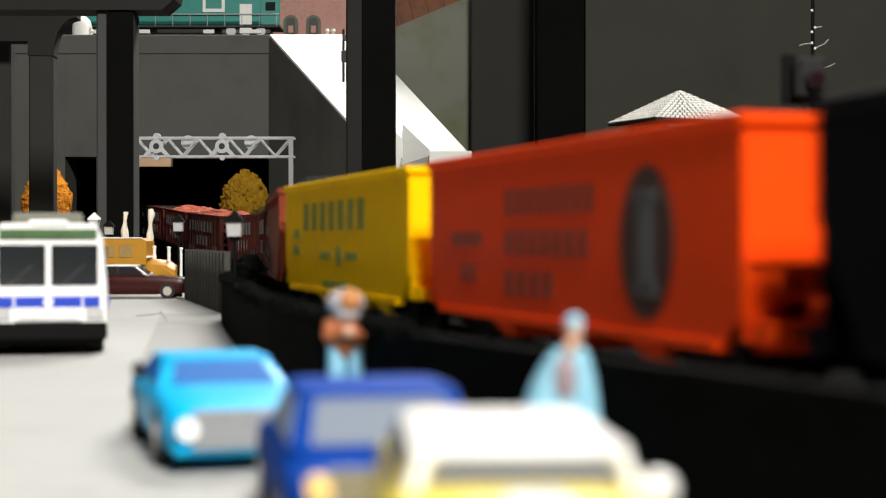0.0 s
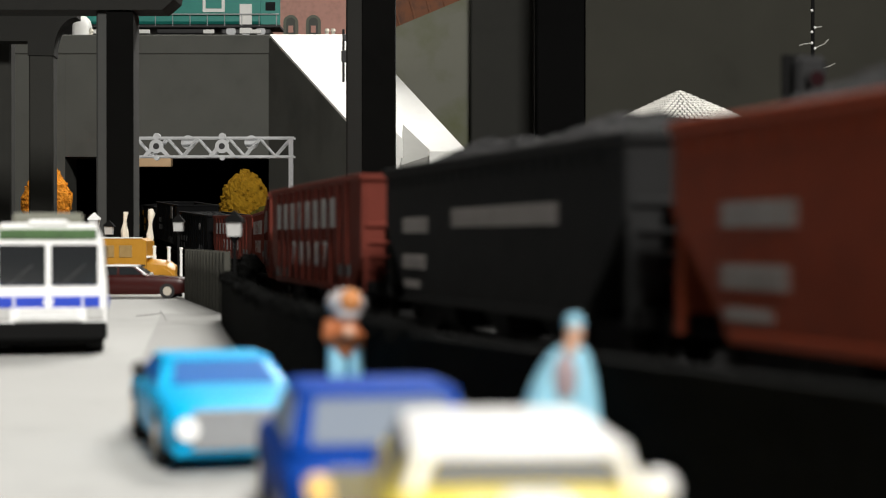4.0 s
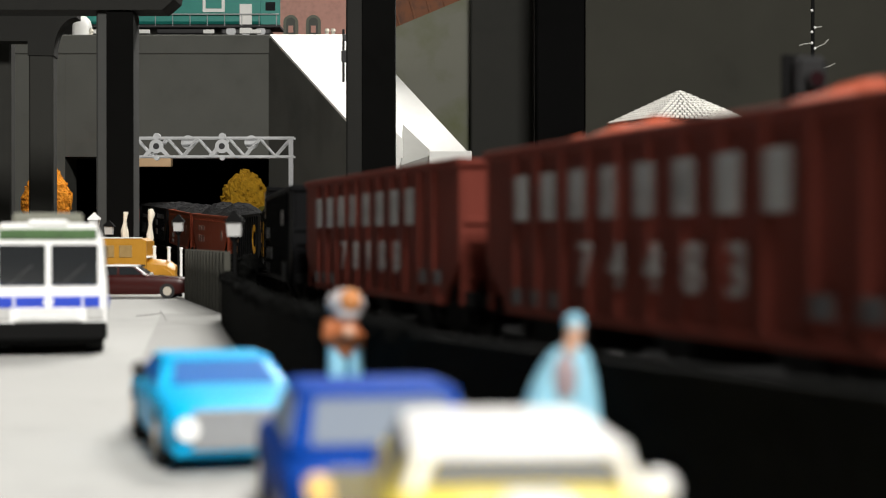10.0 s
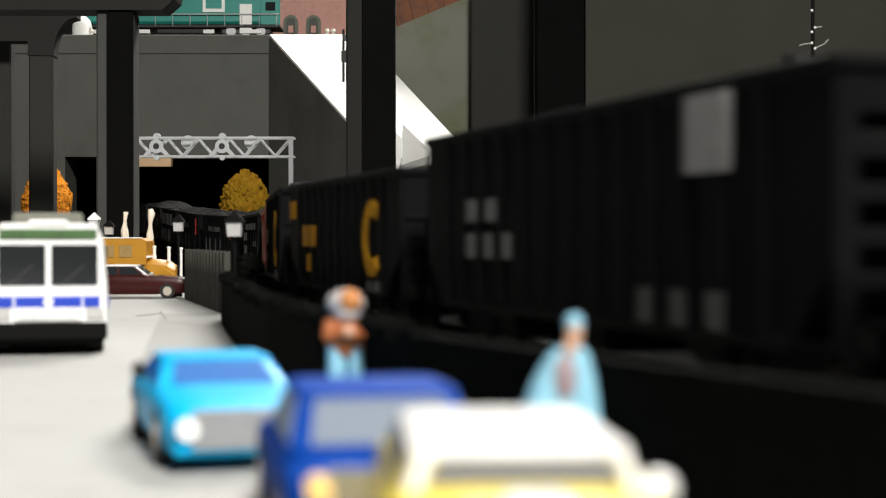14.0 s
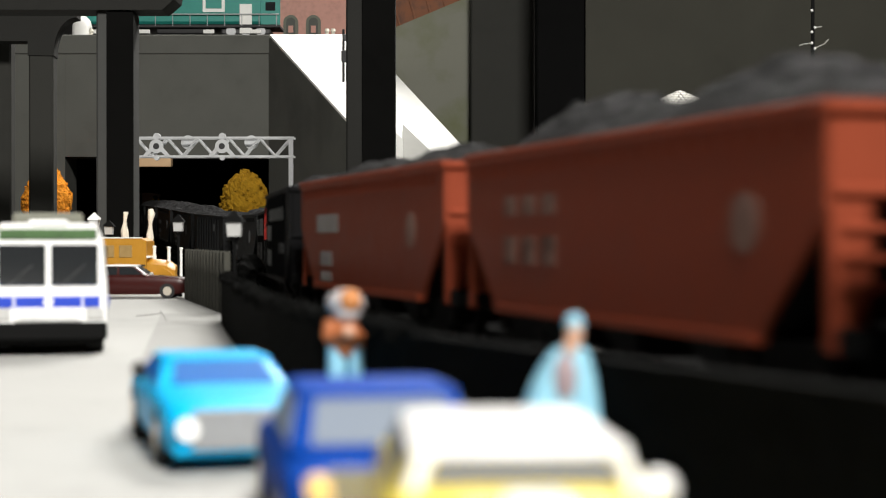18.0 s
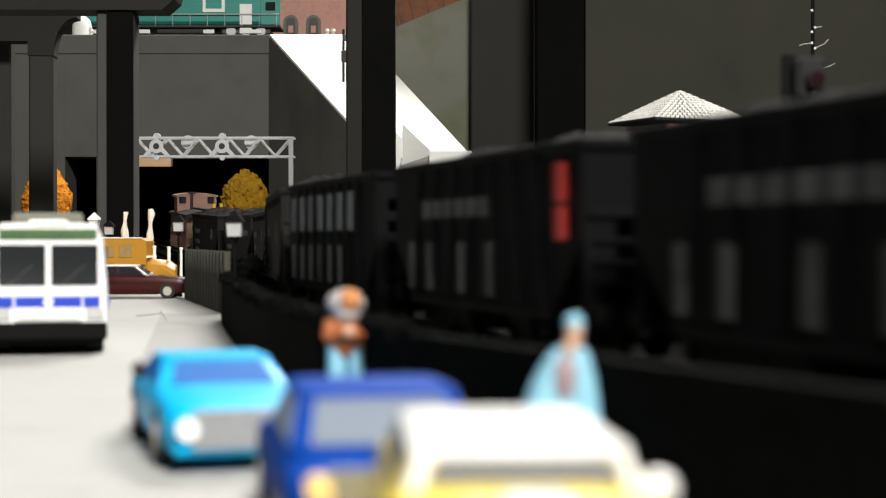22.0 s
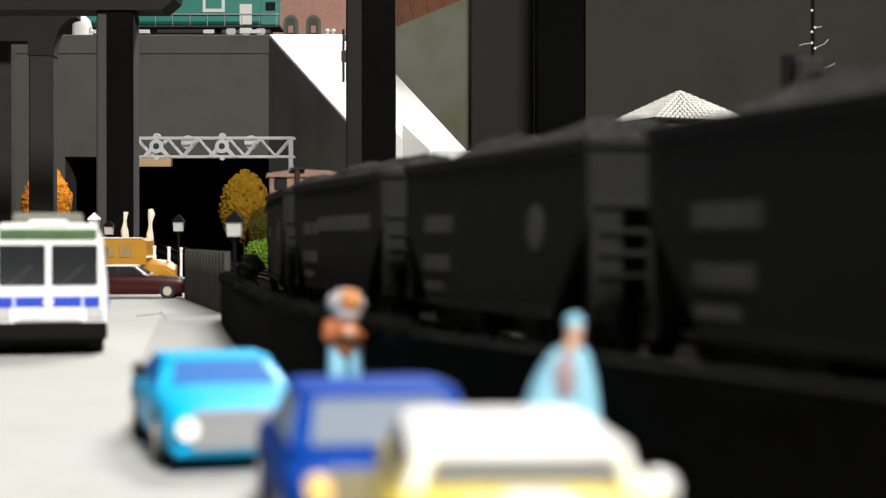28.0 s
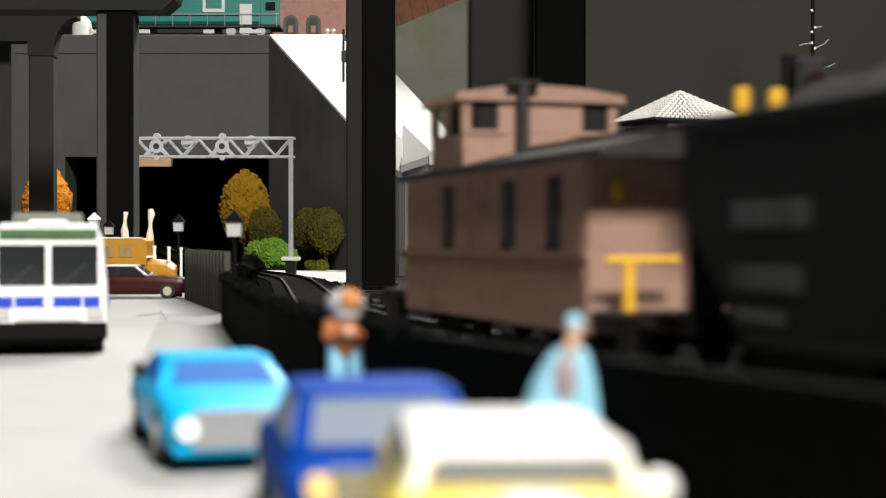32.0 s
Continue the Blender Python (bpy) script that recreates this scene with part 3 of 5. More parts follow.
cyan_car = sedan("cyan two-door car with silver grille on the street", faces(-31.4, 222, 16), M_CYAN, M_CYAN, 52, 19.4, 12.9, 9.2, 9.4, pane=M_GLASSBLUE, face=M_GRILLE, fast=1, bumpers=M_CYAN, lamp=M_WHITEPAINT, eye=1.6, face_h=0.52, mirrors=False)
part("door_mirror", Form().blob(3, -10.6, 11.2, 1.6, 1.0, 1.1, 0.2), M_BLACK, cyan_car, "black door mirror")
sedan("navy blue car with grey windscreen parked on the street", faces(-7.4, 158, 10), M_NAVY, M_NAVY, 46, 19.5, 15.0, 9.8, 9.6, pane=M_GLASSPALE, face=M_CHROME, lamp=M_AMBER, eye=1.25, cab=(-12, 14.5, -6, 8.5), lampz=0.80, face_h=0.40)
taxi = sedan("yellow station wagon with long white roof on the street", faces(4.6, 122, 3), M_YELLOWCAR, M_WHITEPAINT, 54, 19.2, 14.7, 11.4, 12.3, pane=M_GLASSGREY, face=M_CHROME, cab=(-17, 15, -13.5, 13.5))
part("wing_mirror", Form().blob(14, 9.2, 11.8, 1.0, 1.25, 1.2, 0.05), M_WHITEPAINT, taxi, "round white wing mirror")
part("hood_panel", Form().box(20, 0.5, 11.7, 8, 4.4, 0.8, 0.3), M_WHITEPAINT, taxi, "white patch on the bonnet")
for sy in (-1, 1):
    part("pillar", Form().cyl((15.2, sy * 7.6, 11.4), (13.6, sy * 6.5, 14.6), 0.55, 0.5, 10), M_WHITEPAINT, taxi)
sedan("dark maroon sedan with white roof crossing the street", place(-153, 795, 0, 0), M_MAROON, M_WHITEPAINT, 58, 20, 16.6, 11, 11.0)


def city_bus(at):
    t = thing("minibus", "white transit minibus with blue band and green sign", "bus", at)
    L, W, H = 88, 29, 32.8
    part("body", Form().rings([[(x, y, z) for y, z in ((-W / 2 * a, 4.2), (-W / 2 * b, 6), (-W / 2 * b, 17), (-W / 2 * c, 29), (-W / 2 * c * 0.86, H), (W / 2 * c * 0.86, H), (W / 2 * c, 29), (W / 2 * b, 17), (W / 2 * b, 6), (W / 2 * a, 4.2))]
                               for x, a, b, c in ((-L / 2, 0.9, 0.95, 0.88), (-L / 2 + 2, 0.96, 1, 0.93), (L / 2 - 4, 0.96, 1, 0.93), (L / 2 - 1, 0.95, 0.99, 0.91), (L / 2, 0.9, 0.96, 0.88))]), M_WHITEPAINT, t)
    part("roof_unit", Form().box(6, 0, 34.0, 34, 18, 3.4, 0.8), M_PALEWALL, t, "grey rooftop air unit")
    for y in (-6.3, 6.3):
        part("windscreen", Form().box(L / 2 + 0.1, y, 22.4, 0.8, 11.2, 10.0, 0.25), M_GLASS, t)
        part("wiper", Form().cyl((L / 2 + 0.7, y - 3, 17.6), (L / 2 + 0.7, y + 2.5, 22.5), 0.13, n=6), M_SIGNALGREY, t)
        part("band", Form().box(L / 2 + 0.15, y * 1.02, 13.3, 0.5, 11.9, 2.7, 0.1), M_BLUEBAND, t)
        part("headlight", Form().box(L / 2 + 0.15, y * 1.78, 10.3, 0.7, 4.2, 3.0, 0.3), M_LAMPGLASS, t)
        part("side_band", Form().box(0, y * 2.302, 13.3, L - 4, 0.5, 2.7, 0.1), M_BLUEBAND, t)
        for k in range(6):
            part("side_window", Form().box(-34 + k * 13, y * 2.235, 22.6, 10.5, 0.6, 9, 0.2), M_GLASS, t, at=Matrix.Identity(4))
    part("sign", Form().box(L / 2 - 0.1, 0, 30.0, 1.2, 23.4, 2.6, 0.3), M_SIGN, t, "green route sign above the windscreen")
    part("sign_cap", Form().box(L / 2 - 1, 0, 32.8, 3, 9.5, 1.6, 0.4), M_WHITEPAINT, t)
    part("emblem", Form().cyl((L / 2, 0, 13.3), (L / 2 + 0.6, 0, 13.3), 1.25, n=14), M_WHITEPAINT, t)
    for y in (-8.2, 8.2):
        part("band_joint", Form().box(L / 2 + 0.5, y, 13.3, 0.3, 0.5, 2.3, 0.05), M_WHITEPAINT, t)
    part("grille", Form().box(L / 2 + 0.25, 0, 10.2, 0.8, 16.4, 3.4, 0.25), M_WHITEPAINT, t, "white front panel above the bumper")
    for k in range(3):
        part("grille_slot", Form().box(L / 2 + 0.66, 0, 9.2 + k, 0.2, 14, 0.22, 0.04), M_GRILLE, t)
    part("bumper", Form().box(L / 2 - 1, 0, 6.0, 4, 28.4, 4.4, 0.6), M_TRUCK, t, "black bumper")
    part("skirt", Form().box(-1, 0, 3.9, L - 3, 26, 2.8, 0.4), M_TRUCK, t)
    for x in (-26, 28):
        for y in (-11.6, 11.6):
            wheel(t, x, y, 5.2, 4.4)
    return t


city_bus(faces(-108, 440, 14))


def school_bus(at):
    t = thing("school_bus", "ochre yellow school bus with short bonnet on the street", "bus", at)
    part("body", Form().prism([(-50, 5), (15, 5), (15, 28), (12, 29.6), (-48, 29.6), (-50, 28)], -12, 12), M_BUSYELLOW, t)
    part("bonnet", Form().rings([[(15, -10, 5), (15, 10, 5), (15, 10, 16), (15, 6, 18.6), (15, -6, 18.6), (15, -10, 16)], [(25, -9.2, 5), (25, 9.2, 5), (25, 9.2, 14.6), (25, 5.6, 17.4), (25, -5.6, 17.4), (25, -9.2, 14.6)], [(29.5, -7.6, 5), (29.5, 7.6, 5), (29.5, 7.6, 12), (29.5, 4, 14.4), (29.5, -4, 14.4), (29.5, -7.6, 12)]]), M_BUSYELLOW, t)
    for k in range(6):
        part("side_window", Form().box(-44 + k * 9.6, -12.1, 22.5, 7, 0.6, 6.5, 0.2), M_BUSWINDOW, t, "amber tinted bus window")
    part("cowl_trim", Form().box(15.4, 0, 19.4, 2.4, 22, 1.2, 0.3), M_WHITE, t)
    part("roof_edge", Form().box(-18, -12.0, 29.7, 62, 0.8, 0.7, 0.2), M_WHITE, t)
    part("stripe", Form().box(-17, -12.15, 15, 63, 0.5, 0.9, 0.1), M_BLACK, t)
    part("bumper", Form().box(30.5, 0, 5.4, 2, 21, 2.6, 0.4), M_BLACK, t)
    for y in (-7, 7):
        part("fender", Form().rings([[(23 + 7 * math.cos(a), y + w, 5 + 8.2 * math.sin(a)) for a in (math.pi * k / 10 for k in range(11))] for w in (-3.5, 3.5)]), M_BUSYELLOW, t)
    for x in (-36, 23):
        for y in (-9.6, 9.6):
            wheel(t, x, y, 5, 3.6)
    return t


school_bus(place(-173.5, 872, 0, 0))


# ---- street furniture ----
def lantern(x, y, h, s=1.0, cap=None):
    t = thing("street_lamp", "black post lamp with square milky lantern", "lamp", place(x, y, 0), "post lamps")
    part("post", Form().turned(0, 0, [(2.0 * s, 0), (2.0 * s, 1.5), (1.1 * s, 4), (0.8 * s, 8), (0.7 * s, h - 11.6 * s), (1.4 * s, h - 10.8 * s), (2.2 * s, h - 9.4 * s)], 10), M_TRUCK, t)
    part("glass", Form().rings([[(a * 2.35 * s, b * 2.35 * s, h - 9.4 * s) for a, b in ((-1, -1), (1, -1), (1, 1), (-1, 1))], [(a * 2.75 * s, b * 2.75 * s, h - 4.3 * s) for a, b in ((-1, -1), (1, -1), (1, 1), (-1, 1))]]), M_LAMPGLASS, t, "milky white lantern glass")
    part("cap", Form().rings([[(a * r * s, b * r * s, z) for a, b in ((-1, -1), (1, -1), (1, 1), (-1, 1))] for r, z in ((3.4, h - 4.3 * s), (3.2, h - 3.4 * s), (1.6, h - 1.4 * s), (1.2, h - 1.2 * s), (0.5, h))]), cap or M_TRUCK, t)
    return t


lantern(-75.7, 585, 39.3)
lantern(-133.8, 815, 41.5, 0.9)
lantern(-187, 902, 39.7, 0.85)
lantern(-184, 850, 43, 0.9, M_WHITEPAINT)


def plaster_figure(x, y, h, seed):
    f = Form()
    n = 18
    loops = []
    for k in range(n):
        u = k / (n - 1)
        r = (2.4 if u < 0.08 else 1.55 + 0.55 * math.sin(u * 19 + seed)) * (0.7 if u > 0.95 else 1)
        ox = 0.6 * math.sin(u * 6 + seed)
        loops.append([(ox + r * math.cos(2 * math.pi * i / 10) * (1 + 0.5 * noise.noise(Vector((i * 0.7, k * 0.6, seed)))), r * math.sin(2 * math.pi * i / 10), u * h) for i in range(10)])
    ob = part("statue", f.rings(loops), M_CREAM, at=place(x, y, 0))
    return tagged(ob, "slender cream plaster statue beside the street", "statue", "cream statues")


plaster_figure(-176, 893, 44.2, 0.4)
plaster_figure(-162, 890, 45.8, 2.1)
basin = part("planter", Form().turned(0, 0, [(9, 0), (10, 2), (10, 9), (9, 10), (8, 9.4), (7.5, 8)], 18), M_CREAM, at=place(-196, 1010, 0))
tagged(basin, "round cream stone planter behind the bus", "planter")
for bx, bh in ((-155.5, 25.5), (-147.7, 25.0), (-141.3, 24.6)):
    bo = part("bollard", Form().turned(0, 0, [(1.5, 0), (1.5, 1), (0.95, 1.6), (0.85, bh - 1.2), (1.1, bh - 1.0), (1.1, bh - 0.2), (0.8, bh)], 12), M_WHITE, at=place(bx, 868, 0))
    tagged(bo, "slim white post beside the street", "bollard", "white bollards")
stub = thing("bollard", "short black box bollard with cream cap by the track", "bollard", place(-74, 1060, 0))
part("shaft", Form().box(0, 0, 3.5, 5, 5, 7.4, 0.4), M_BLACK, stub)
part("cap", Form().box(0, 0, 7.9, 6, 6, 1.6, 0.4), M_CREAM, stub)
set_back(stub)


# ---- signal gantry ----
def gantry(x0, x1, y, z0, z1, z2):
    t = thing("signal_gantry", "silver lattice signal bridge over the tracks", "signal bridge", place(0, y, 0))
    for yy in (-4, 4):
        part("chord", Form().box((x0 + x1) / 2, yy, z2 - 0.7, x1 - x0 + 5, 1.3, 1.4, 0.2), M_GALV, t)
        part("chord", Form().box((x0 + x1) / 2, yy, z1 + 0.7, x1 - x0 + 5, 1.3, 1.4, 0.2), M_GALV, t)
        n = 12
        for k in range(n):
            a, b = x0 + (x1 - x0) * k / n, x0 + (x1 - x0) * (k + 1) / n
            za, zb = (z1 + 1, z2 - 1) if k % 2 else (z2 - 1, z1 + 1)
            part("brace", Form().cyl((a, yy, za), (b, yy, zb), 0.75, n=6), M_GALV, t)
    for xl in (x0, x1):
        for yy in (-4, 4):
            part("leg", Form().box(xl, yy, (z0 + z2) / 2, 2.2, 1.2, z2 - z0, 0.2), M_GALV, t)
        for k in range(8):
            za, zb = z0 + (z1 - z0) * k / 8, z0 + (z1 - z0) * (k + 1) / 8
            part("lattice", Form().cyl((xl, -4 if k % 2 else 4, za), (xl, 4 if k % 2 else -4, zb), 0.45, n=6), M_GALV, t)
        part("base_plate", Form().box(xl, 0, z0 + 1, 11, 13, 2.4, 0.3), M_WHITE, t)
        part("plinth", Form().box(xl, 0, z0 / 2 - 0.6, 6, 10, z0 + 1.2, 0.4), M_DARKGREY, t)
    for xc, r in ((-177, 4.3), (-136.5, 4.3)):
        h = part("signal_head", Form().cyl((xc, -5.6, 86.5), (xc, -4.4, 86.5), r, n=22), M_GALV, t, "round silver signal target")
        part("lens", Form().cyl((xc, -6.1, 86.5), (xc, -5.5, 86.5), 1.9, n=14), M_BLACK, h)
        part("cap", Form().cyl((xc, -4.6, 92.6), (xc, -1, 92.6), 2.2, n=12), M_GALV, h)
        part("foot", Form().cyl((xc, -4.6, 79.4), (xc, -2, 79.4), 1.7, n=10), M_GALV, h)
        for sg in (-1, 1):
            part("gusset", Form().prism([(xc + sg * 2, 88), (xc + sg * 9, 80), (xc + sg * 6, 80), (xc + sg * 1, 85)], -5.2, -4.5), M_GALV, h)
    for xc in (-159, -119.5):
        part("signal_back", Form().cyl((xc, 4.6, 89.5), (xc, 5.8, 89.5), 4.4, n=20), M_GALV, t)
    return t


bridge = gantry(-209, -94.4, 1000, 16, 79.5, 92.5)
bridge.matrix_basis = Matrix.Translation((0, 0, EYE * MM)) @ Matrix.Scale(1.2, 4) @ Matrix.Translation((0, 0, -EYE * MM)) @ bridge.matrix_basis


# ---- trees and shrubs: a trunk, a core and many small leaf clumps ----
LEAF = {}


def leaf_mesh(material, seed):
    key = (material.name, seed)
    if key not in LEAF:
        LEAF[key] = mesh_of("clump", Form().blob(0, 0, 0, 3.0, 3.0, 2.6, 0.9, 7, 5, seed * 3.3, 2.2), material, 0)
    return LEAF[key]


def tree(name, label, x, y, z, rx, rz, lift, material, n=90, trunk=True, seed=1, pointed=0.0, size=1.0, category="tree", group=""):
    rng = random.Random(seed)
    t = thing(name, label, category, place(x, y, z), group)
    if trunk:
        part("trunk", Form().rings([[(r * math.cos(a) + o, r * math.sin(a), h) for a in (2 * math.pi * i / 9 for i in range(9))] for r, h, o in ((2.4, -0.5, 0), (1.7, lift * 0.4, 0.3), (1.4, lift, -0.2), (0.6, lift + rz, 0.3))]), M_BARK, t)
        for k in range(5):
            a = 2 * math.pi * k / 5
            part("limb", Form().cyl((0, 0, lift + rz * 0.2 * k * 0.6), (rx * 0.6 * math.cos(a), rx * 0.6 * math.sin(a), lift + rz * 0.5 + k * 2), 0.7, 0.25, 6), M_BARK, t)
    loops = []
    for j in range(1, 44):
        th = math.pi * j / 44
        row = []
        for i in range(64):
            ph = 2 * math.pi * i / 64
            d = Vector((math.sin(th) * math.cos(ph), math.sin(th) * math.sin(ph), math.cos(th)))
            k = 0.95 + 0.10 * noise.noise(d * 2.2 + Vector((seed, 0, 0))) + 0.09 * noise.noise(d * 6.5 + Vector((0, seed, 0))) + 0.07 * noise.noise(d * 17 + Vector((0, 0, seed)))
            tap = 1 - pointed * max(0, d.z) ** 1.3
            row.append((d.x * rx * k * tap, d.y * rx * k * tap, lift + rz + d.z * rz * k))
        loops.append(row)
    core = part("crown", Form().rings(loops), material, t, smooth=0)
    for k in range(n):
        u = 1 - 2 * (k + 0.5) / n
        a = k * 2.39996
        s = math.sqrt(1 - u * u)
        tap = 1 - pointed * max(0, u) ** 1.3
        j = 0.84 + 0.16 * rng.random()
        q = Matrix.Translation(Vector((rx * s * tap * math.cos(a) * j, rx * s * tap * math.sin(a) * j, lift + rz + u * rz * j)) * MM)
        q = q @ Euler((rng.random() * 6, rng.random() * 6, rng.random() * 6)).to_matrix().to_4x4() @ Matrix.Scale(size * (0.55 + 0.75 * rng.random()), 4)
        part("leaf_clump", leaf_mesh(material, k % 4), None, core, at=q)
    return set_back(t)


tree("tree", "rounded golden brown autumn tree beside the tunnel", -147, 1196, 0, 19, 27, 26, M_GOLDLEAF, 290, seed=2, pointed=0.12, size=0.5)
tree("tree", "bright orange autumn tree behind the piers", -299, 1215, 0, 19, 28, 32, M_ORANGELEAF, 290, seed=3, pointed=0.5, size=0.5)
for i, (x, y, r, h, lf) in enumerate(((-130, 1174, 12.5, 16, 21), (-98, 1160, 10.5, 16, 20), (-82, 1128, 12.5, 17, 18))):
    tree("tree", "small dark olive brown tree in the planting", x, y, 0, r, h, lf, M_OLIVELEAF, 230, seed=10 + i, pointed=0.1, size=0.42, group="olive trees")
for i, (x, y, r, h) in enumerate(((-119, 1124, 13, 10), (-130, 1138, 9, 9), (-110, 1118, 9, 7))):
    tree("shrub", "bright light green low shrub beside the track", x, y, 7, r, h, 3, M_GREENLEAF, 160, False, 20 + i, size=0.55, category="shrub", group="green shrubs")
for i, (x, y, r, h) in enumerate(((-24, 1080, 9, 8), (-93, 1140, 4, 4), (-84, 1118, 4, 4))):
    tree("shrub", "yellow-green low shrub under the trees", x, y, 4, r, h, 2, M_YELLOWGREEN, 70, False, 30 + i, size=0.5, category="shrub", group="yellow-green shrubs")
pave = part("pavement", Form().prism([(-68, 1050), (-98, 1150), (-148, 1300), (-190, 1450), (-60, 1500), (-36, 1050)], -3.2, 1.0, "z"), M_WHITE)
tagged(pave, "pale pavement strip on the far side of the track", "pavement", kind="structure")

# yellow kiosk by the ramp
kiosk = thing("kiosk", "narrow yellow kiosk with white roof by the ramp", "kiosk", place(-29, 1139, 0))
part("body", Form().box(0, 0, 26, 20, 16, 54, 0.8), M_BUSYELLOW, kiosk)
part("roof", Form().box(0, 0, 54.5, 23, 19, 5, 1.2), M_WHITE, kiosk)
part("arch_panel", Form().prism([(-4, 14)] + [(4 * math.cos(a), 38 + 7 * math.sin(a)) for a in (math.pi * k / 10 for k in range(10, -1, -1))] + [(4, 14)], -8.5, -7.9), M_RUST, kiosk)


set_back(kiosk)


# ---- signal tower with hip roof ----
def signal_tower(x, y):
    t = thing("signal_tower", "brick railway signal tower with pale shingled hip roof", "signal tower", place(x, y, 0, 24))
    part("body", Form().box(0, 0, 44, 42, 44, 90, 0.6), M_REDBRICK, t)
    part("eave", Form().box(0, 0, 90.8, 60, 48, 1.6, 0.3), M_DARKGREY, t)
    part("roof_deck", Form().rings([[(-29.6, -23.6, 91.2), (29.6, -23.6, 91.2), (29.6, 23.6, 91.2), (-29.6, 23.6, 91.2)], [(-0.5, -0.4, 107.6), (0.5, -0.4, 107.6), (0.5, 0.4, 107.6), (-0.5, 0.4, 107.6)]]), M_DARKGREY, t, smooth=0)
    hw_, hd_, z0, z1 = 30, 24, 91.4, 108.2
    rows = 11
    for (ax, ay), (bx, by) in (((-hw_, -hd_), (hw_, -hd_)), ((hw_, -hd_), (hw_, hd_)), ((hw_, hd_), (-hw_, hd_)), ((-hw_, hd_), (-hw_, -hd_))):
        for r in range(rows):
            u, u2 = r / rows, (r + 1.15) / rows
            k, k2 = 1 - u, max(0.0, 1 - u2)
            za, zb = z0 + (z1 - z0) * u, z0 + (z1 - z0) * min(1, u2)
            n = max(1, int(20 * k))
            f = Form()
            for i in range(n):
                s0, s1 = (i + 0.16) / n, (i + 0.84) / n
                lo = [((ax + (bx - ax) * s) * k, (ay + (by - ay) * s) * k, za + 0.75) for s in (s0, s1)]
                hi = [((ax + (bx - ax) * s) * k2, (ay + (by - ay) * s) * k2, zb) for s in (s1, s0)]
                q = lo + hi
                f.rings([[(px, py, pz - 0.6) for px, py, pz in q], q])
            part("shingle_course", f, M_SHINGLE, t, smooth=0)
    for xx in (-15, 0, 15):
        w = part("window", Form().box(xx, -22.1, 66, 10, 0.8, 20, 0.2), M_WHITE, t)
        part("pane", Form().box(xx, -22.6, 66, 8.4, 0.6, 18, 0.1), M_GLASS, w)
    return t


signal_tower(126, 858)


# ---- signal mast with side spurs ----
def mast(x, y):
    t = thing("line_mast", "slender black mast with small pale climbing spurs", "mast", place(x, y, 0))
    part("pole", Form().cyl((0, 0, -1), (0, 0, 172), 1.35, 1.0, 8), M_TRUCK, t)
    for z, dx, dz in ((156.5, -1.9, 0.4), (147, 4.6, 0.6), (144.5, -1.9, -0.6), (138.4, -8.0, -1.4), (135.4, 8.4, 5.0), (123.6, 12.0, 3.4)):
        part("spur", Form().cyl((0.5 * dx / abs(dx), -1.2, z), (dx * 0.72, -1.7, z + dz * 0.5), 0.32, 0.25, 6).cyl((dx * 0.72, -1.7, z + dz * 0.5), (dx, -1.7, z + dz), 0.28, 0.25, 6), M_SPUR, t, "small pale climbing spur")
        if abs(dx) < 9:
            part("insulator", Form().blob(0.9 * dx / abs(dx), -1.6, z, 0.75, 0.75, 0.85, 0.1, 8, 6), M_WHITEPAINT, t)
    part("base", Form().box(0, 0, 1.5, 8, 8, 4, 0.5), M_SIGNALGREY, t)
    return t


mast(206.5, 900)


def dwarf_signal(x, y):
    """A lineside colour-light signal close behind the track."""
    t = thing("lineside_signal", "grey lineside signal with dark back plate and red lens", "signal", place(x, y, 0, 10))
    part("post", Form().cyl((0, 0, -1), (0, 0, 58), 0.9, 0.8, 10), M_SIGNALBLACK, t)
    part("ladder", Form().box(0, 2.4, 26, 2.4, 0.4, 54, 0.1), M_TRUCK, t)
    part("back_plate", Form().box(-0.9, 1.2, 62.5, 8.0, 0.8, 10.6, 0.3), M_TRUCK, t, "black back plate")
    hd = part("signal_head", Form().box(0.6, -0.8, 62.6, 7.0, 3.2, 9.4, 1.1), M_HOUSING, t, "grey rounded lamp housing")
    part("hood", Form().cyl((0.9, -4.0, 62.2), (0.9, -2.2, 62.2), 2.1, 2.2, 16), M_HOUSING, hd)
    part("lens", Form().cyl((0.9, -4.3, 62.2), (0.9, -3.9, 62.2), 1.65, n=16), M_DARKLENS, hd, "dark red unlit lens")
    part("base", Form().box(0, 0, 1.5, 6, 6, 4, 0.5), M_SIGNALGREY, t)
    return t


dwarf_signal(76.5, 340)

# ---- upper level: locomotive, station, wagon ----
loco = thing("diesel_locomotive", "teal green diesel locomotive standing on the upper level", "locomotive", place(-212, 1321, 194))
part("hood", Form().box(-4, 0, 27, 150, 26, 34, 2), M_GREENLOCO, loco)
part("underframe", Form().box(0, 0, 8, 160, 30, 2.6, 0.4), M_BLACK, loco)
part("tank", Form().box(0, 0, 4.4, 42, 24, 5, 1), M_BLACK, loco)
for x in (-52, 52):
    tr = part("bogie", Form().box(x, 0, 3.8, 40, 25, 4.6, 1), M_SIGNALGREY, loco)
    for k in (-12, 0, 12):
        part("wheel", Form().cyl((x + k, -13.4, 4), (x + k, 13.4, 4), 4, n=16), M_GALV, tr)
for z in (17.5,):
    part("handrail", Form().cyl((-79, -15, z), (79, -15, z), 0.55, n=6), M_GALV, loco)
for k in range(12):
    part("stanchion", Form().cyl((-77 + k * 14, -15, 8), (-77 + k * 14, -15, 17.5), 0.35, n=6), M_GALV, loco)
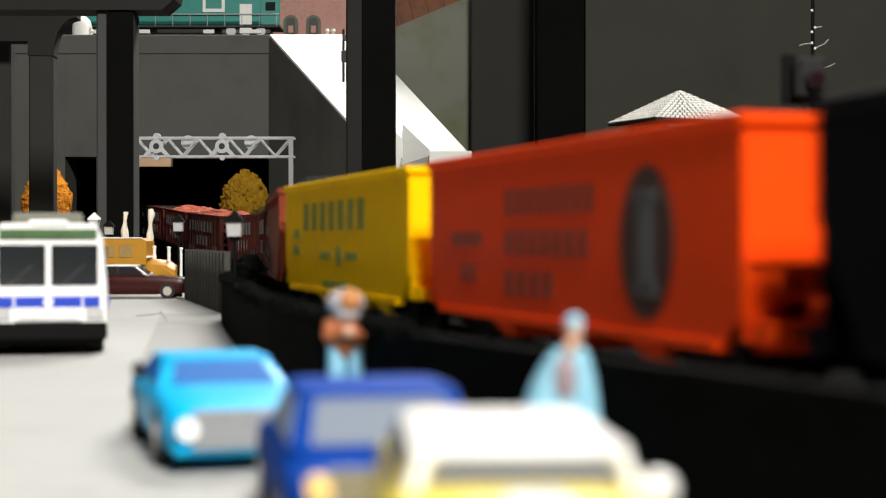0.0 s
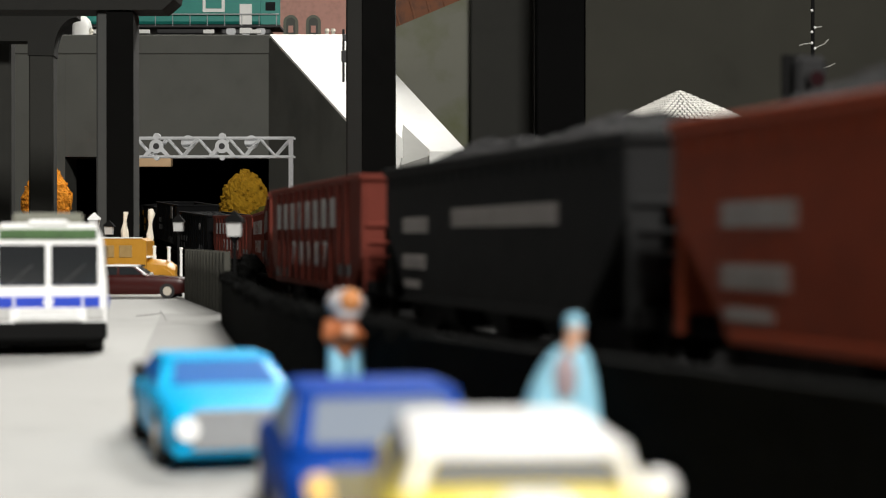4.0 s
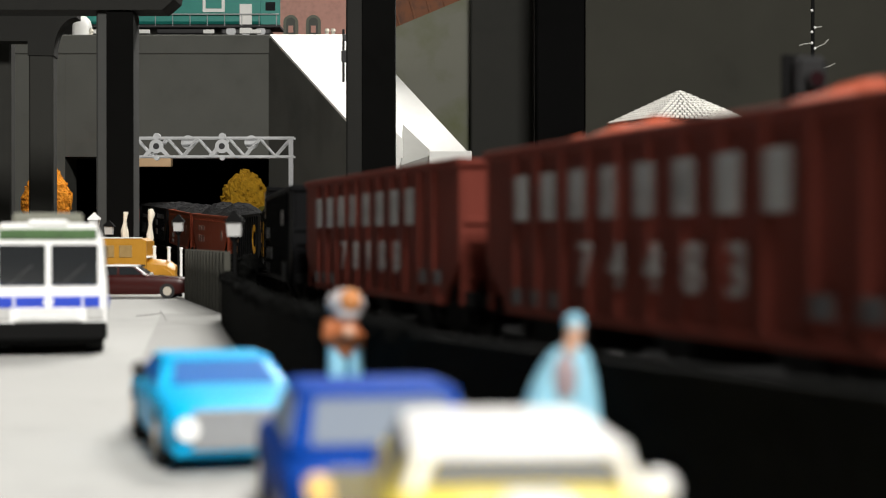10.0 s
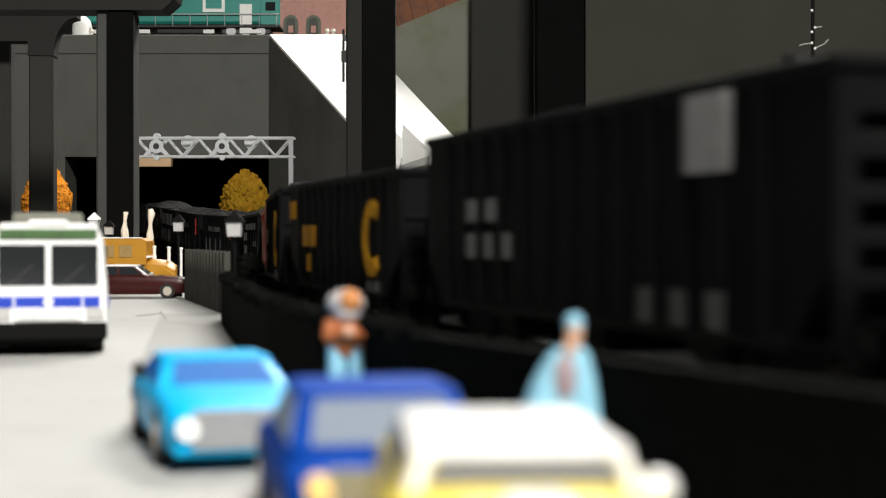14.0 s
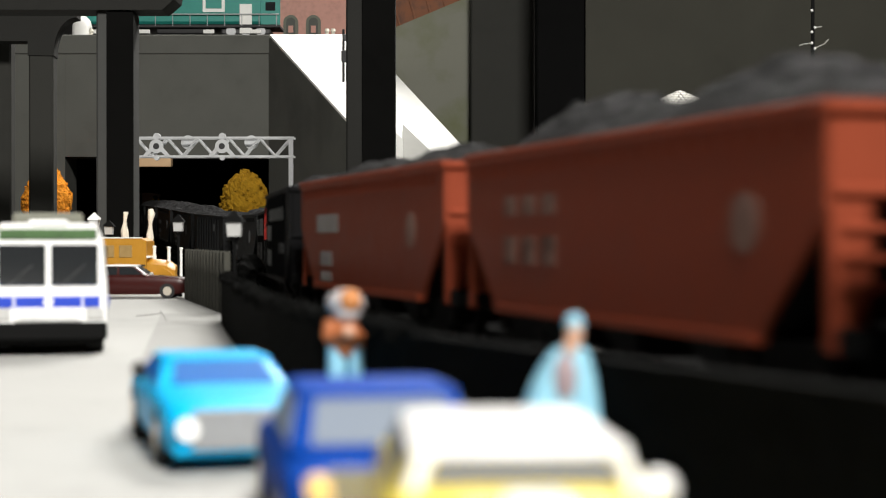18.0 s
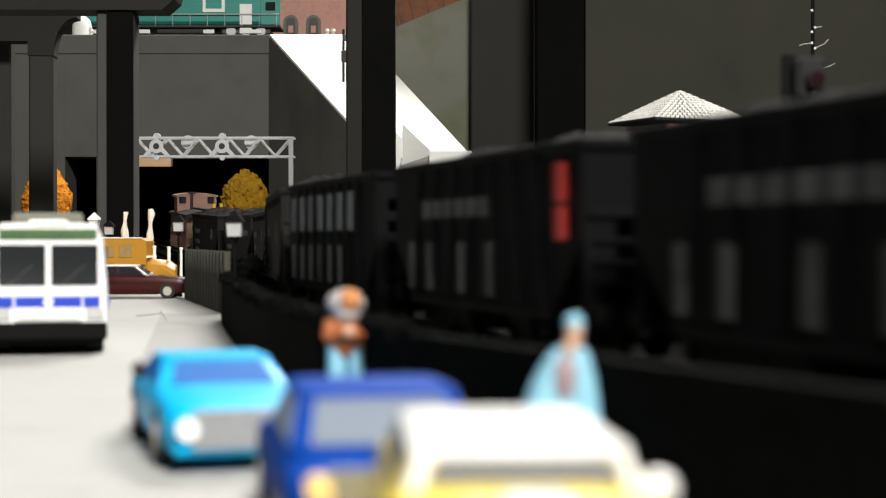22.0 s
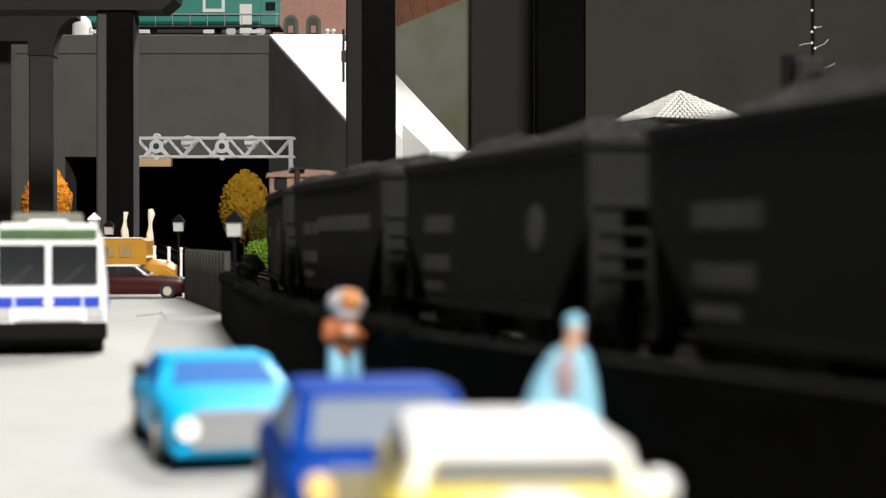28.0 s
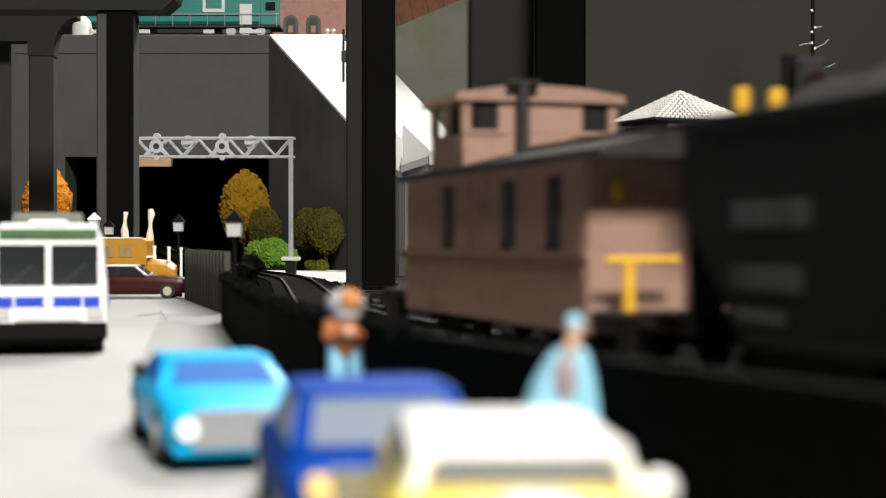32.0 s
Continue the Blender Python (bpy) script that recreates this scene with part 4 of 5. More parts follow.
part("number_board", Form().box(26, -13.4, 26, 18, 0.7, 13, 0.2), M_WHITE, loco)
part("number_board_field", Form().box(26, -13.8, 26.8, 13, 0.5, 9, 0.1), M_GREENLOCO, loco)
part("cab_panel", Form().box(52, -13.6, 14, 10, 1.2, 24, 0.3), M_WHITE, loco)
part("end_panel", Form().box(72, -13.5, 19, 16, 1.0, 24, 0.3), M_GREENLOCO, loco)
part("end_window", Form().box(72, -14.1, 24, 8, 0.5, 7, 0.2), M_GLASS, loco)
for x in (-70, -30, 22, 60):
    part("journal_box", Form().box(x, -14.2, 3.6, 9, 1.2, 3.2, 0.4), M_WHITE, loco)

set_back(loco)
bed = part("track_plinth", Form().box(-260, 1321, 190, 420, 40, 8.4, 1), M_BALLAST)
tagged(bed, "dark ballast strip under the standing locomotive", "track bed", kind="structure")
set_back(bed)
station = thing("station_building", "pink brick station building with arched openings", "building", place(-110, 1412, 187))
part("wall", Form().box(0, 0, 60, 74, 60, 122, 0.8), M_PINKBRICK, station)
part("cornice", Form().box(0, -0.5, 10, 75, 61, 1.2, 0.3), M_PINKBRICK, station)
for x in (-20.4, -1):
    a = part("arch", Form().prism([(x - 6.4, 16)] + [(x + 6.4 * math.cos(q), 28 + 6.4 * math.sin(q)) for q in (math.pi * k / 10 for k in range(10, -1, -1))] + [(x + 6.4, 16)], -31.4, -29), M_PALEWALL, station)
    part("opening", Form().prism([(x - 4, 16)] + [(x + 4 * math.cos(q), 28 + 4 * math.sin(q)) for q in (math.pi * k / 10 for k in range(10, -1, -1))] + [(x + 4, 16)], -32.2, -30), M_GREYWALL, a)
    part("sash", Form().box(x, -32.4, 22, 4.2, 0.6, 6, 0.1), M_PINKBRICK, a)
part("red_panel", Form().box(-50, 10, 40, 24, 40, 80), M_REDBRICK, station)
set_back(station)
dome = part("tank", Form().turned(0, 0, [(8, -7), (8, 6), (7, 11), (4, 14.5), (0.6, 16)], 20), M_WHITE, at=place(-291, 1300, 194))
set_back(dome)
tagged(dome, "white domed tank on the upper level", "tank")
for i, x in enumerate((-132, -126, -93, -88)):
    v = part("urn", Form().turned(0, 0, [(1.6, -0.5), (2.2, 2), (1.2, 4), (2.0, 6), (1.4, 8)], 10), M_CREAM, at=place(x if i > 1 else x - 150, 1292, 190))
    set_back(v)
    tagged(v, "small cream urn on the upper wall", "urn", "cream urns")

wagon = thing("brown_wagon", "rusty brown goods wagon on the upper track", "wagon", place(5, 1257, 196, 0, 0, -15))
part("body", Form().box(0, 0, 21, 110, 30, 34, 0.8), M_RUST, wagon)
part("frame", Form().box(0, 0, 2, 114, 26, 4, 0.5), M_BLACK, wagon)
for k in range(9):
    part("rib", Form().box(-50 + k * 12.5, -15.4, 21, 1.5, 1.2, 33, 0.2), M_RUST, wagon)

set_back(wagon)
hydrant = thing("lineside_signal", "small dark green lamp post on the ramp", "lamp", place(-73.5, 1190, 146))
part("post", Form().cyl((0, 0, -8), (0, 0, 38), 0.9, n=8), M_BLACK, hydrant)
part("box", Form().box(1.5, -1, 18, 6, 4, 9, 0.8), M_BLACK, hydrant)
part("box", Form().box(2, -1, 32, 5, 3, 5, 0.8), M_SIGNALGREY, hydrant)
set_back(hydrant)


# ---- figurines: plain moulded shapes, one mesh each with painted zones ----
def figurine(label, x, y, pieces):
    """Lumps and limbs joined into one moulding; each piece is (form, paint)."""
    whole, zone, paints = Form(), [], []
    for f, m in pieces:
        if m not in paints:
            paints.append(m)
        whole.add(f.v, f.f)
        zone += [paints.index(m)] * len(f.f)
    me = mesh_of("figurine", whole, paints[0], 60)
    for m in paints[1:]:
        me.materials.append(m)
    for i, poly in enumerate(me.polygons):
        poly.material_index = zone[i]
    ob = part("figurine", me, None, at=place(x, y, 0))
    return tagged(ob, label, "figurine")


def lump(x, y, z, rx, ry, rz, seed=0.0):
    return Form().blob(x, y, z, rx, ry, rz, 0.08, 16, 10, seed)


figurine("moulded figurine with grey hair, brown jacket and pale trousers", -13.8, 230, [
    (Form().cyl((-1.55, 0, -0.3), (-1.4, 0, 13.4), 1.25, 1.35, 14), M_FIG_B), (Form().cyl((1.55, 0, -0.3), (1.4, 0, 13.4), 1.25, 1.35, 14), M_FIG_B),
    (lump(-1.6, -0.9, 0.4, 1.3, 2.0, 0.8), M_FIG_A), (lump(1.6, -0.9, 0.4, 1.3, 2.0, 0.8), M_FIG_A),
    (lump(0, 0, 14.8, 3.1, 1.9, 3.5, 1), M_FIG_A), (Form().cyl((-2.2, 0, 17), (-2.6, -0.8, 14.6), 1.05, 0.95, 12), M_FIG_A), (Form().cyl((2.2, 0, 17), (2.6, -0.8, 14.4), 1.05, 0.95, 12), M_FIG_A),
    (Form().cyl((-2.6, -0.8, 14.6), (0.2, -2.5, 15.5), 0.95, 0.8, 12), M_FIG_A), (Form().cyl((2.6, -0.8, 14.4), (0.8, -2.5, 15.3), 0.95, 0.8, 12), M_FIG_A),
    (lump(0.5, -2.7, 15.6, 0.9, 0.7, 0.9), M_SKIN), (lump(-0.1, 0.1, 19.6, 2.75, 2.2, 2.0, 2), M_FIG_GREY), (lump(0.2, -0.5, 18.0, 2.0, 1.7, 1.1, 3), M_FIG_GREY),
    (lump(0.7, -1.9, 20.1, 1.5, 0.8, 1.6), M_FIG_FACE)])
figurine("moulded figurine in pale blue cloak and cap", 13.1, 165, [
    (Form().rings([[(ox + w * math.cos(q), d * math.sin(q), z) for q in (2 * math.pi * k / 20 for k in range(20))] for z, w, d, ox in
                   ((-0.3, 4.9, 2.6, -1.6), (6, 4.6, 2.5, -1.4), (11.5, 4.0, 2.2, -1.05), (14.5, 3.2, 2.0, -0.65), (16.6, 2.2, 1.7, -0.3), (17.4, 1.6, 1.4, -0.1), (17.9, 0.8, 0.9, 0.1))]), M_FIG_B),
    (Form().cyl((-1.5, -0.9, 16.8), (-4.2, -1.7, 9), 0.7, 1.2, 12), M_FIG_B), (Form().cyl((1.2, -0.9, 16.8), (2.0, -1.7, 9), 0.7, 1.1, 12), M_FIG_B),
    (lump(-0.7, -1.75, 14.5, 1.25, 0.75, 2.6), M_FIG_MAUVE), (lump(-0.1, -1.3, 17.7, 0.85, 0.6, 0.8), M_SKIN), (lump(0.35, -0.3, 18.9, 0.85, 1.1, 1.2), M_SKIN), (lump(0.35, 0.1, 20.0, 1.0, 1.2, 1.0), M_FIG_B)])


# ---- the train ----
SIDE = mesh_of("side_frame", Form().prism([(-13, 7), (-9, 9), (9, 9), (13, 7), (13, 4.4), (8.6, 3.4), (5, 3.0), (-5, 3.0), (-8.6, 3.4), (-13, 4.4)], -0.9, 0.9), M_TRUCK)
WHEELS = mesh_of("wheelset", Form().cyl((0, -9.4, 0), (0, -7.3, 0), 5.3, n=20).cyl((0, 7.3, 0), (0, 9.4, 0), 5.3, n=20).cyl((0, -11.5, 0), (0, 11.5, 0), 1.2, n=10), M_RAIL)
BEARING = mesh_of("bearing", Form().cyl((0, -0.9, 0), (0, 0.9, 0), 1.5, 1.5, 12), M_RAIL)
RUNGS = {}


def bogies(t, xs):
    for x in xs:
        b = part("bogie", Form().box(x, 0, 6.3, 5, 22, 3.6, 0.6), M_TRUCK, t)
        for y in (-11.6, 11.6):
            part("side_frame", SIDE, None, b, at=place(x, y, 0))
            for dx in (-10.2, 10.2):
                part("bearing", BEARING, None, b, at=place(x + dx, y * 1.1, 5.6))
        for dx in (-10.2, 10.2):
            part("wheelset", WHEELS, None, b, at=place(x + dx, 0, 5.3))


def couplers(t, h):
    for s in (-1, 1):
        part("coupler", Form().box(s * (h + 5.0), 0, 9.2, 12.5, 3, 3, 0.6), M_TRUCK, t)


def heap(L, W, z, peak, humps, seed, swell=0.20):
    """A load: a rough mound with humps, closed beneath."""
    nx, ny = 90, 22
    vs, fs = [], []
    for i in range(nx + 1):
        for j in range(ny + 1):
            u, v = i / nx, j / ny
            x, y = (u - 0.5) * L, (v - 0.5) * W
            e = (1 - abs(2 * u - 1) ** 6) * (1 - abs(2 * v - 1) ** 2.5)
            k = 1 - swell + swell * math.cos(2 * math.pi * humps * (u - 0.5) + math.pi * (humps % 2 == 0))
            h = peak * e * k + 1.6 * noise.noise(Vector((x * 0.16, y * 0.2, seed))) * e + 0.9 * noise.noise(Vector((x * 0.45, y * 0.45, seed))) * e + 1.0 * noise.noise(Vector((x * 1.1, y * 1.1, seed + 5))) * e
            vs.append((x, y, z + h))
    for i in range(nx):
        for j in range(ny):
            a = i * (ny + 1) + j
            fs.append((a, a + ny + 1, a + ny + 2, a + 1))
    n = len(vs)
    vs += [(-L / 2, -W / 2, z - 4), (L / 2, -W / 2, z - 4), (L / 2, W / 2, z - 4), (-L / 2, W / 2, z - 4)]
    fs.append((n, n + 1, n + 2, n + 3))
    return Form().add(vs, fs)


YF = -18.25


def bars(t, x0, x1, z0, z1, count, material, y=None, fill=0.66, name="lettering"):
    """A row of plain upright bars in place of letters, from x0 to x1."""
    pitch = (x1 - x0) / count
    for k in range(count):
        part(name, Form().box(x0 + pitch * (k + 0.5), YF if y is None else y, (z0 + z1) / 2, pitch * fill, 0.3, z1 - z0, 0.05), material, t)


def numerals(t, text, x0, z0, size, pitch, material, y):
    for k, ch in enumerate(text):
        cu = bpy.data.curves.new("numeral", "FONT")
        cu.body, cu.size, cu.extrude, cu.offset = ch, size * MM * 1.38, 0.00012, 0.00006
        tmp = bpy.data.objects.new("numeral", cu)
        me = bpy.data.meshes.new_from_object(tmp)
        bpy.data.objects.remove(tmp)
        me.materials.append(material)
        part("numeral", me, None, t, at=place(x0 + pitch * k, y, z0, 0, 90, 0))


def hopper(label, color, L, zt=38.5, W=36.0, ribs=0, cut=0.0, cut_h=14.0, load=None, peak=6.0, humps=2, bays=3, vee=False, zb=8.5, seed=0.0, plate=14.0, ladder=False):
    """An open coal hopper; rail top is z = 0 and it runs towards +x."""
    paint = PAINT[color]
    t = thing("hopper_wagon", label, "hopper wagon", None, "coal train")
    h = L / 2 - 9.0
    c = max(cut, 3.0)
    shape = [(-h, zt), (h, zt), (h, zt - cut_h), (h - c, zb + 3), (h - c - 2, zb), (-h + c + 2, zb), (-h + c, zb + 3), (-h, zt - cut_h)]
    if color not in RUNGS:
        RUNGS[color] = mesh_of("rung", Form().box(0, 0, 0, 0.7, 8.5, 0.9, 0.15), paint)
    for s in (-1, 1):
        part("side", Form().prism(shape, s * (W / 2 - 0.9), s * W / 2), paint, t)
        part("top_chord", Form().box(0, s * (W / 2 - 0.2), zt - 0.7, 2 * h + 0.8, 1.8, 1.8, 0.3), paint, t)
        part("side_sill", Form().box(0, s * (W / 2 - 0.2), zb + 0.8, 2 * h - 2 * c - 6, 1.6, 1.8, 0.3), paint, t)
        e = s
        top = 6.0 if ladder else plate
        part("end", Form().box(e * (h - 0.5), 0, zt - top / 2 - 0.3, 1.0, W - 1.9, top + 0.6, 0.2), paint, t)
        part("end_chord", Form().box(e * h, 0, zt - 0.8, 1.6, W, 1.8, 0.3), paint, t)
        # truck black instead of body paint puts the end's shade into the colour
        part("slope_sheet", Form().prism([(e * (h - 2.6), zt - top + 0.5), (e * (h - 2.6), zt - top - 0.8), (e * (h - 26), zb - 0.6), (e * (h - 26), zb + 0.7)], -W / 2 + 1, W / 2 - 1), M_TRUCK if cut > 8 or ladder else paint, t)
        part("end_sill", Form().box(e * (h + 1.6), 0, 10.0, 6.4, W - 2, 3.2, 0.4), paint if color in ("orange", "yellow") else M_TRUCK, t)
        for yy in (-1, 1):
            part("corner_post", Form().box(e * (h - 0.6), yy * (W / 2 - (1.7 if ladder else 3.2)), (zt - top + 9) / 2, 1.4, 3.0 if ladder else 5.6, zt - top - 8, 0.3), paint, t)
        if ladder:
            for k in range(4):
                part("end_bar", Form().box(e * (h - 0.4), 0, zt - 10.8 - k * 5.2, 1.2, W - 2.2, 2.5, 0.3), paint, t)
        else:
            part("end_rib", Form().box(e * (h + 0.2), 0, zt - plate + 0.8, 1.2, W - 1.6, 1.5, 0.3), paint, t)
            for k in range(3):
                part("rung", RUNGS[color], None, t, at=place(e * (h + 0.5), -W / 2 + 6 if e > 0 else W / 2 - 6, zt - plate - 3.6 - k * 3.6))
            for yy in (-5.5, 5.5):
                part("post", Form().box(e * (h - 3.4), yy, (zt - plate + 10) / 2, 1.4, 1.6, zt - plate - 9, 0.2), paint, t)
    part("brake_wheel", Form().cyl((h + 1.2, 9, zt - 10), (h + 1.9, 9, zt - 10), 2.8, n=16), paint, t)
    part("centre_sill", Form().box(0, 0, 9.6, 2 * h - 2, 5, 3.6, 0.4), M_TRUCK, t)
    for k in range(bays):
        x = (k - (bays - 1) / 2) * (2 * h - 56) / max(1, bays - 0.4)
        # chutes of dark wagons painted black for the shade under the body
        part("chute", Form().rings([[(x - 8, -W / 2 + 2, zb + 1.5), (x + 8, -W / 2 + 2, zb + 1.5), (x + 8, W / 2 - 2, zb + 1.5), (x - 8, W / 2 - 2, zb + 1.5)], [(x - 3.5, -W / 2 + 5, 3.4), (x + 3.5, -W / 2 + 5, 3.4), (x + 3.5, W / 2 - 5, 3.4), (x - 3.5, W / 2 - 5, 3.4)]]), paint if color in ("orange", "yellow") else M_TRUCK, t)
    if ribs:
        span = 2 * h - 2 * c * 0.3 - 6
        up = mesh_of("rib", Form().box(0, 0, 0, 1.2, 0.9, zt - zb - 2.4, 0.2), paint)
        for k in range(ribs):
            x = -span / 2 + span * k / (ribs - 1)
            if abs(x) > h - c:
                continue
            lean = (9 if k < ribs / 2 else -9) if vee else 0
            for s in (-1, 1):
                part("rib", up, None, t, at=place(x, s * (W / 2 + 0.4), (zt + zb) / 2, 0, 0, lean))
    if load is not None:
        part("load", heap(2 * h - 3, W - 2.4, zt - 1.6, peak, humps, seed, 0.20 if load is M_COAL else 0.46), load, t, "heaped mineral load" if load is M_COAL else "red brown load", smooth=0)
    else:
        # black sheet added below the rim to paint the empty inside dark
        part("floor", Form().box(0, 0, zt - 9, 2 * h - 3, W - 3, 1), M_TRUCK, t)
    bogies(t, (-h + 19, h - 19))
    couplers(t, h)
    return t


def southern(L, digits, color="brown", load=M_COAL, peak=1.2, humps=2, seed=0.0, ladder=False, letters=M_LETTERWORN):
    t = hopper("oxide brown ribbed steel hopper wagon with pale lettering", color, L, ribs=13, cut=9, cut_h=21, load=load, peak=peak, humps=humps, seed=seed, plate=13.5, ladder=ladder)
    p = 107.0 / 8
    bars(t, -61.5, 45.5, 25.4, 33.4, 8, letters, YF - 0.5, 0.42)
    if digits:
        numerals(t, digits, -61.5 + 2.62 * p, 14.6, 7.4, p * 0.98, letters, YF - 0.75)
    else:
        bars(t, -61.5 + 2.6 * p, -61.5 + 6.6 * p, 15, 22, 4, letters, YF - 0.5, 0.46)
    bars(t, -62, -34, 10.4, 13.2, 3, M_LETTERFAINT, YF - 0.5, 0.4)
    bars(t, 44, 66, 12.6, 15.6, 2, M_LETTERFAINT, YF - 0.5, 0.4)
    return t


def oval(rx, rz, x, z, y, d=0.3, n=28):
    return Form().prism([(x + rx * math.cos(2 * math.pi * i / n), z + rz * math.sin(2 * math.pi * i / n)) for i in range(n)], y - d, y)


def ring_c(x, z, rx, rz, wd, y):
    """An open letter-shaped ring."""
    a = [radians(50 + 260 * k / 24) for k in range(25)]
    out = [(x + rx * math.cos(q), z + rz * math.sin(q)) for q in a]
    inn = [(x + (rx - wd) * math.cos(q), z + (rz - wd) * math.sin(q)) for q in reversed(a)]
    return Form().prism(out + inn, y - 0.25, y)


WAGONS = []
LENGTHS = []
SHIFT = []


def couple(t, L, front=0.0, back=0.0):
    """Adds a wagon of pitch L to the train; front and back say by how much its body ends lie ahead of the usual place."""
    WAGONS.append(t)
    LENGTHS.append(L)
    SHIFT.append((front + back) / 2)


def hook(maker, L, front=0.0, back=0.0):
    """Builds a wagon whose body reaches front and back of its usual ends, and couples it on."""
    t = maker(L + front - back)
    couple(t, L, front, back)
    return t


hook(lambda n: hopper("black steel hopper wagon leading the coal train", "black", n, ribs=0, cut=9, load=M_COAL), 165, 0, -3.5)

w = hook(lambda n: hopper("bright orange smooth-sided hopper wagon with black oval emblem", "orange", n, cut=4, cut_h=26, zb=7, plate=20), 165, -4, 0)
part("emblem", oval(9.4, 11.4, 41.4, 21.6, -18.0), M_LETTERBLACK, w, "black oval emblem")
part("emblem_bar", Form().box(41.4, -18.4, 21.6, 5.2, 0.3, 15, 0.1), M_LETTERDIM, w)
part("emblem_bar", Form().box(41.4, -18.4, 28.4, 7.6, 0.3, 2.2, 0.1), M_LETTERDIM, w)
part("emblem_bar", Form().box(41.4, -18.4, 14.8, 8.2, 0.3, 2.4, 0.1), M_LETTERDIM, w)
bars(w, -22.6, 21.6, 26.6, 31.2, 8, M_LETTERRUST, YF + 0.1)
bars(w, -22.6, 19.4, 19.2, 23.8, 7, M_LETTERRUST, YF + 0.1)
bars(w, -22.6, 3.6, 11.8, 16.4, 4, M_LETTERRUST, YF + 0.1)
bars(w, -55, -36, 20.8, 23.6, 6, M_LETTERRUST, YF + 0.1, 0.78)
bars(w, -49, -39, 13.6, 17.4, 3, M_LETTERRUST, YF + 0.1)

w = hook(lambda n: hopper("yellow smooth-sided hopper wagon with green lettering", "yellow", n, cut=6, cut_h=24, zb=7, plate=17), 164.9, 1.5, 0)
bars(w, -47, 34, 24.6, 32.6, 7, M_LETTERGREEN, YF + 0.1, 0.56)
part("emblem", oval(3.0, 3.0, 2.4, 17.6, -18.0), M_LETTERGREEN, w)
bars(w, -22, -7, 16.6, 18.8, 5, M_LETTERGREEN, YF + 0.1)
bars(w, 9, 24, 16.6, 18.8, 5, M_LETTERGREEN, YF + 0.1)
bars(w, -18.8, 12.3, 8.8, 11.0, 9, M_LETTERGREEN, YF + 0.1)
bars(w, -60, -50, 22.4, 25.2, 3, M_LETTERGREEN, YF + 0.1)
bars(w, -60, -50, 17.6, 20.4, 3, M_LETTERGREEN, YF + 0.1)


def smooth_hopper(label, color, L, letters=M_LETTERFAINT, emblem=None, long_bar=False, marks=True, seed=0.0, peak=6.8, humps=2, bays=3):
    t = hopper(label, color, L, cut=15, cut_h=13, load=M_COAL, peak=peak, humps=humps, seed=seed, bays=bays, plate=11.5)
    h = L / 2 - 9
    if marks:
        bars(t, -h + 15, -h + 35, 23.6, 27.0, 4, letters, YF + 0.1, 0.86)
        bars(t, -h + 15, -h + 33, 15.6, 18.8, 4, letters, YF + 0.1, 0.86)
        bars(t, -h + 16, -h + 29, 11.4, 13.2, 3, letters, YF + 0.1, 0.8)
    if emblem is not None:
        part("emblem", oval(3.8, 4.0, emblem, 24.2, -18.0), M_LETTERPINK if color == "red" else letters, t)
    if long_bar:
        bars(t, -18.5, 42, 24.6, 28.4, 13, letters, YF + 0.1, 0.88)
    strip = mesh_of("rivet_strip", Form().box(0, 0, 0, 1.4, 0.6, 2.6, 0.1), PAINT[color])
    for k in range(int((2 * h - 6) / 6)):
        part("rivet_strip", strip, None, t, at=place(-h + 5 + k * 6, -18.2, 35.0))
    return t


RED, DARK = "red-brown smooth-sided hopper wagon heaped with coal", "dark grey smooth-sided hopper wagon heaped with coal"
hook(lambda n: smooth_hopper(RED, "red", n, M_LETTERMID, emblem=48.6, seed=1), 159.3, 4.5, -1)
hook(lambda n: smooth_hopper(DARK, "grey", n, M_LETTERMID, seed=2, long_bar=True), 160)
hook(lambda n: southern(n, "78187", seed=3), 168.8, -4, -2)
hook(lambda n: southern(n, "78144", seed=4), 172.0, -1, -3)
hook(lambda n: southern(n, "", "darkbrown", M_REDLOAD, 4.6, 2, seed=5, ladder=True, letters=M_LETTERDIM), 165.8, -8, -3.5)
hook(lambda n: southern(n, "74483", "brown", M_REDLOAD, 5.0, 2, seed=6), 164.5, 4, -2)
hook(lambda n: southern(n, "78188", seed=7), 167.6, -1.5, 0)

w = hook(lambda n: hopper("black ribbed hopper wagon with small white markings", "black", n, zt=38.5, ribs=14, cut=10, cut_h=20, load=M_COAL, peak=1.0, seed=31), 170.4, -3, 3)
bars(w, -63, -35, 22.6, 26.6, 2, M_LETTERDIM, YF - 0.5, 0.42)
bars(w, -63, -21, 15.2, 19.4, 3, M_LETTERDIM, YF - 0.5, 0.42)
part("emblem", oval(3.6, 2.5, 41.2, 29.2, -18.9), M_LETTERWORN, w, "round white badge")
bars(w, 34, 56, 9, 15, 2, M_LETTERFAINT, YF - 0.5, 0.4)
bars(w, -63, -35, 9.6, 13.6, 2, M_LETTERFAINT, YF - 0.5, 0.4)
w = hook(lambda n: hopper("tall black ribbed hopper wagon with white panel", "black", n, zt=43.5, ribs=15, cut=8, cut_h=24, load=None, ladder=True), 184.8, 0, -1)
part("panel", Form().box(52.4, -19.0, 36.4, 13.0, 0.3, 10.6, 0.05), M_LETTERWORN, w, "white square panel")
bars(w, -57, -34, 25.6, 29.8, 2, M_LETTERDIM, YF - 0.5, 0.5)
bars(w, -57, -25, 18.6, 23.2, 3, M_LETTERDIM, YF - 0.5, 0.45)
bars(w, 26, 60, 10, 15, 3, M_LETTERFAINT, YF - 0.5, 0.4)
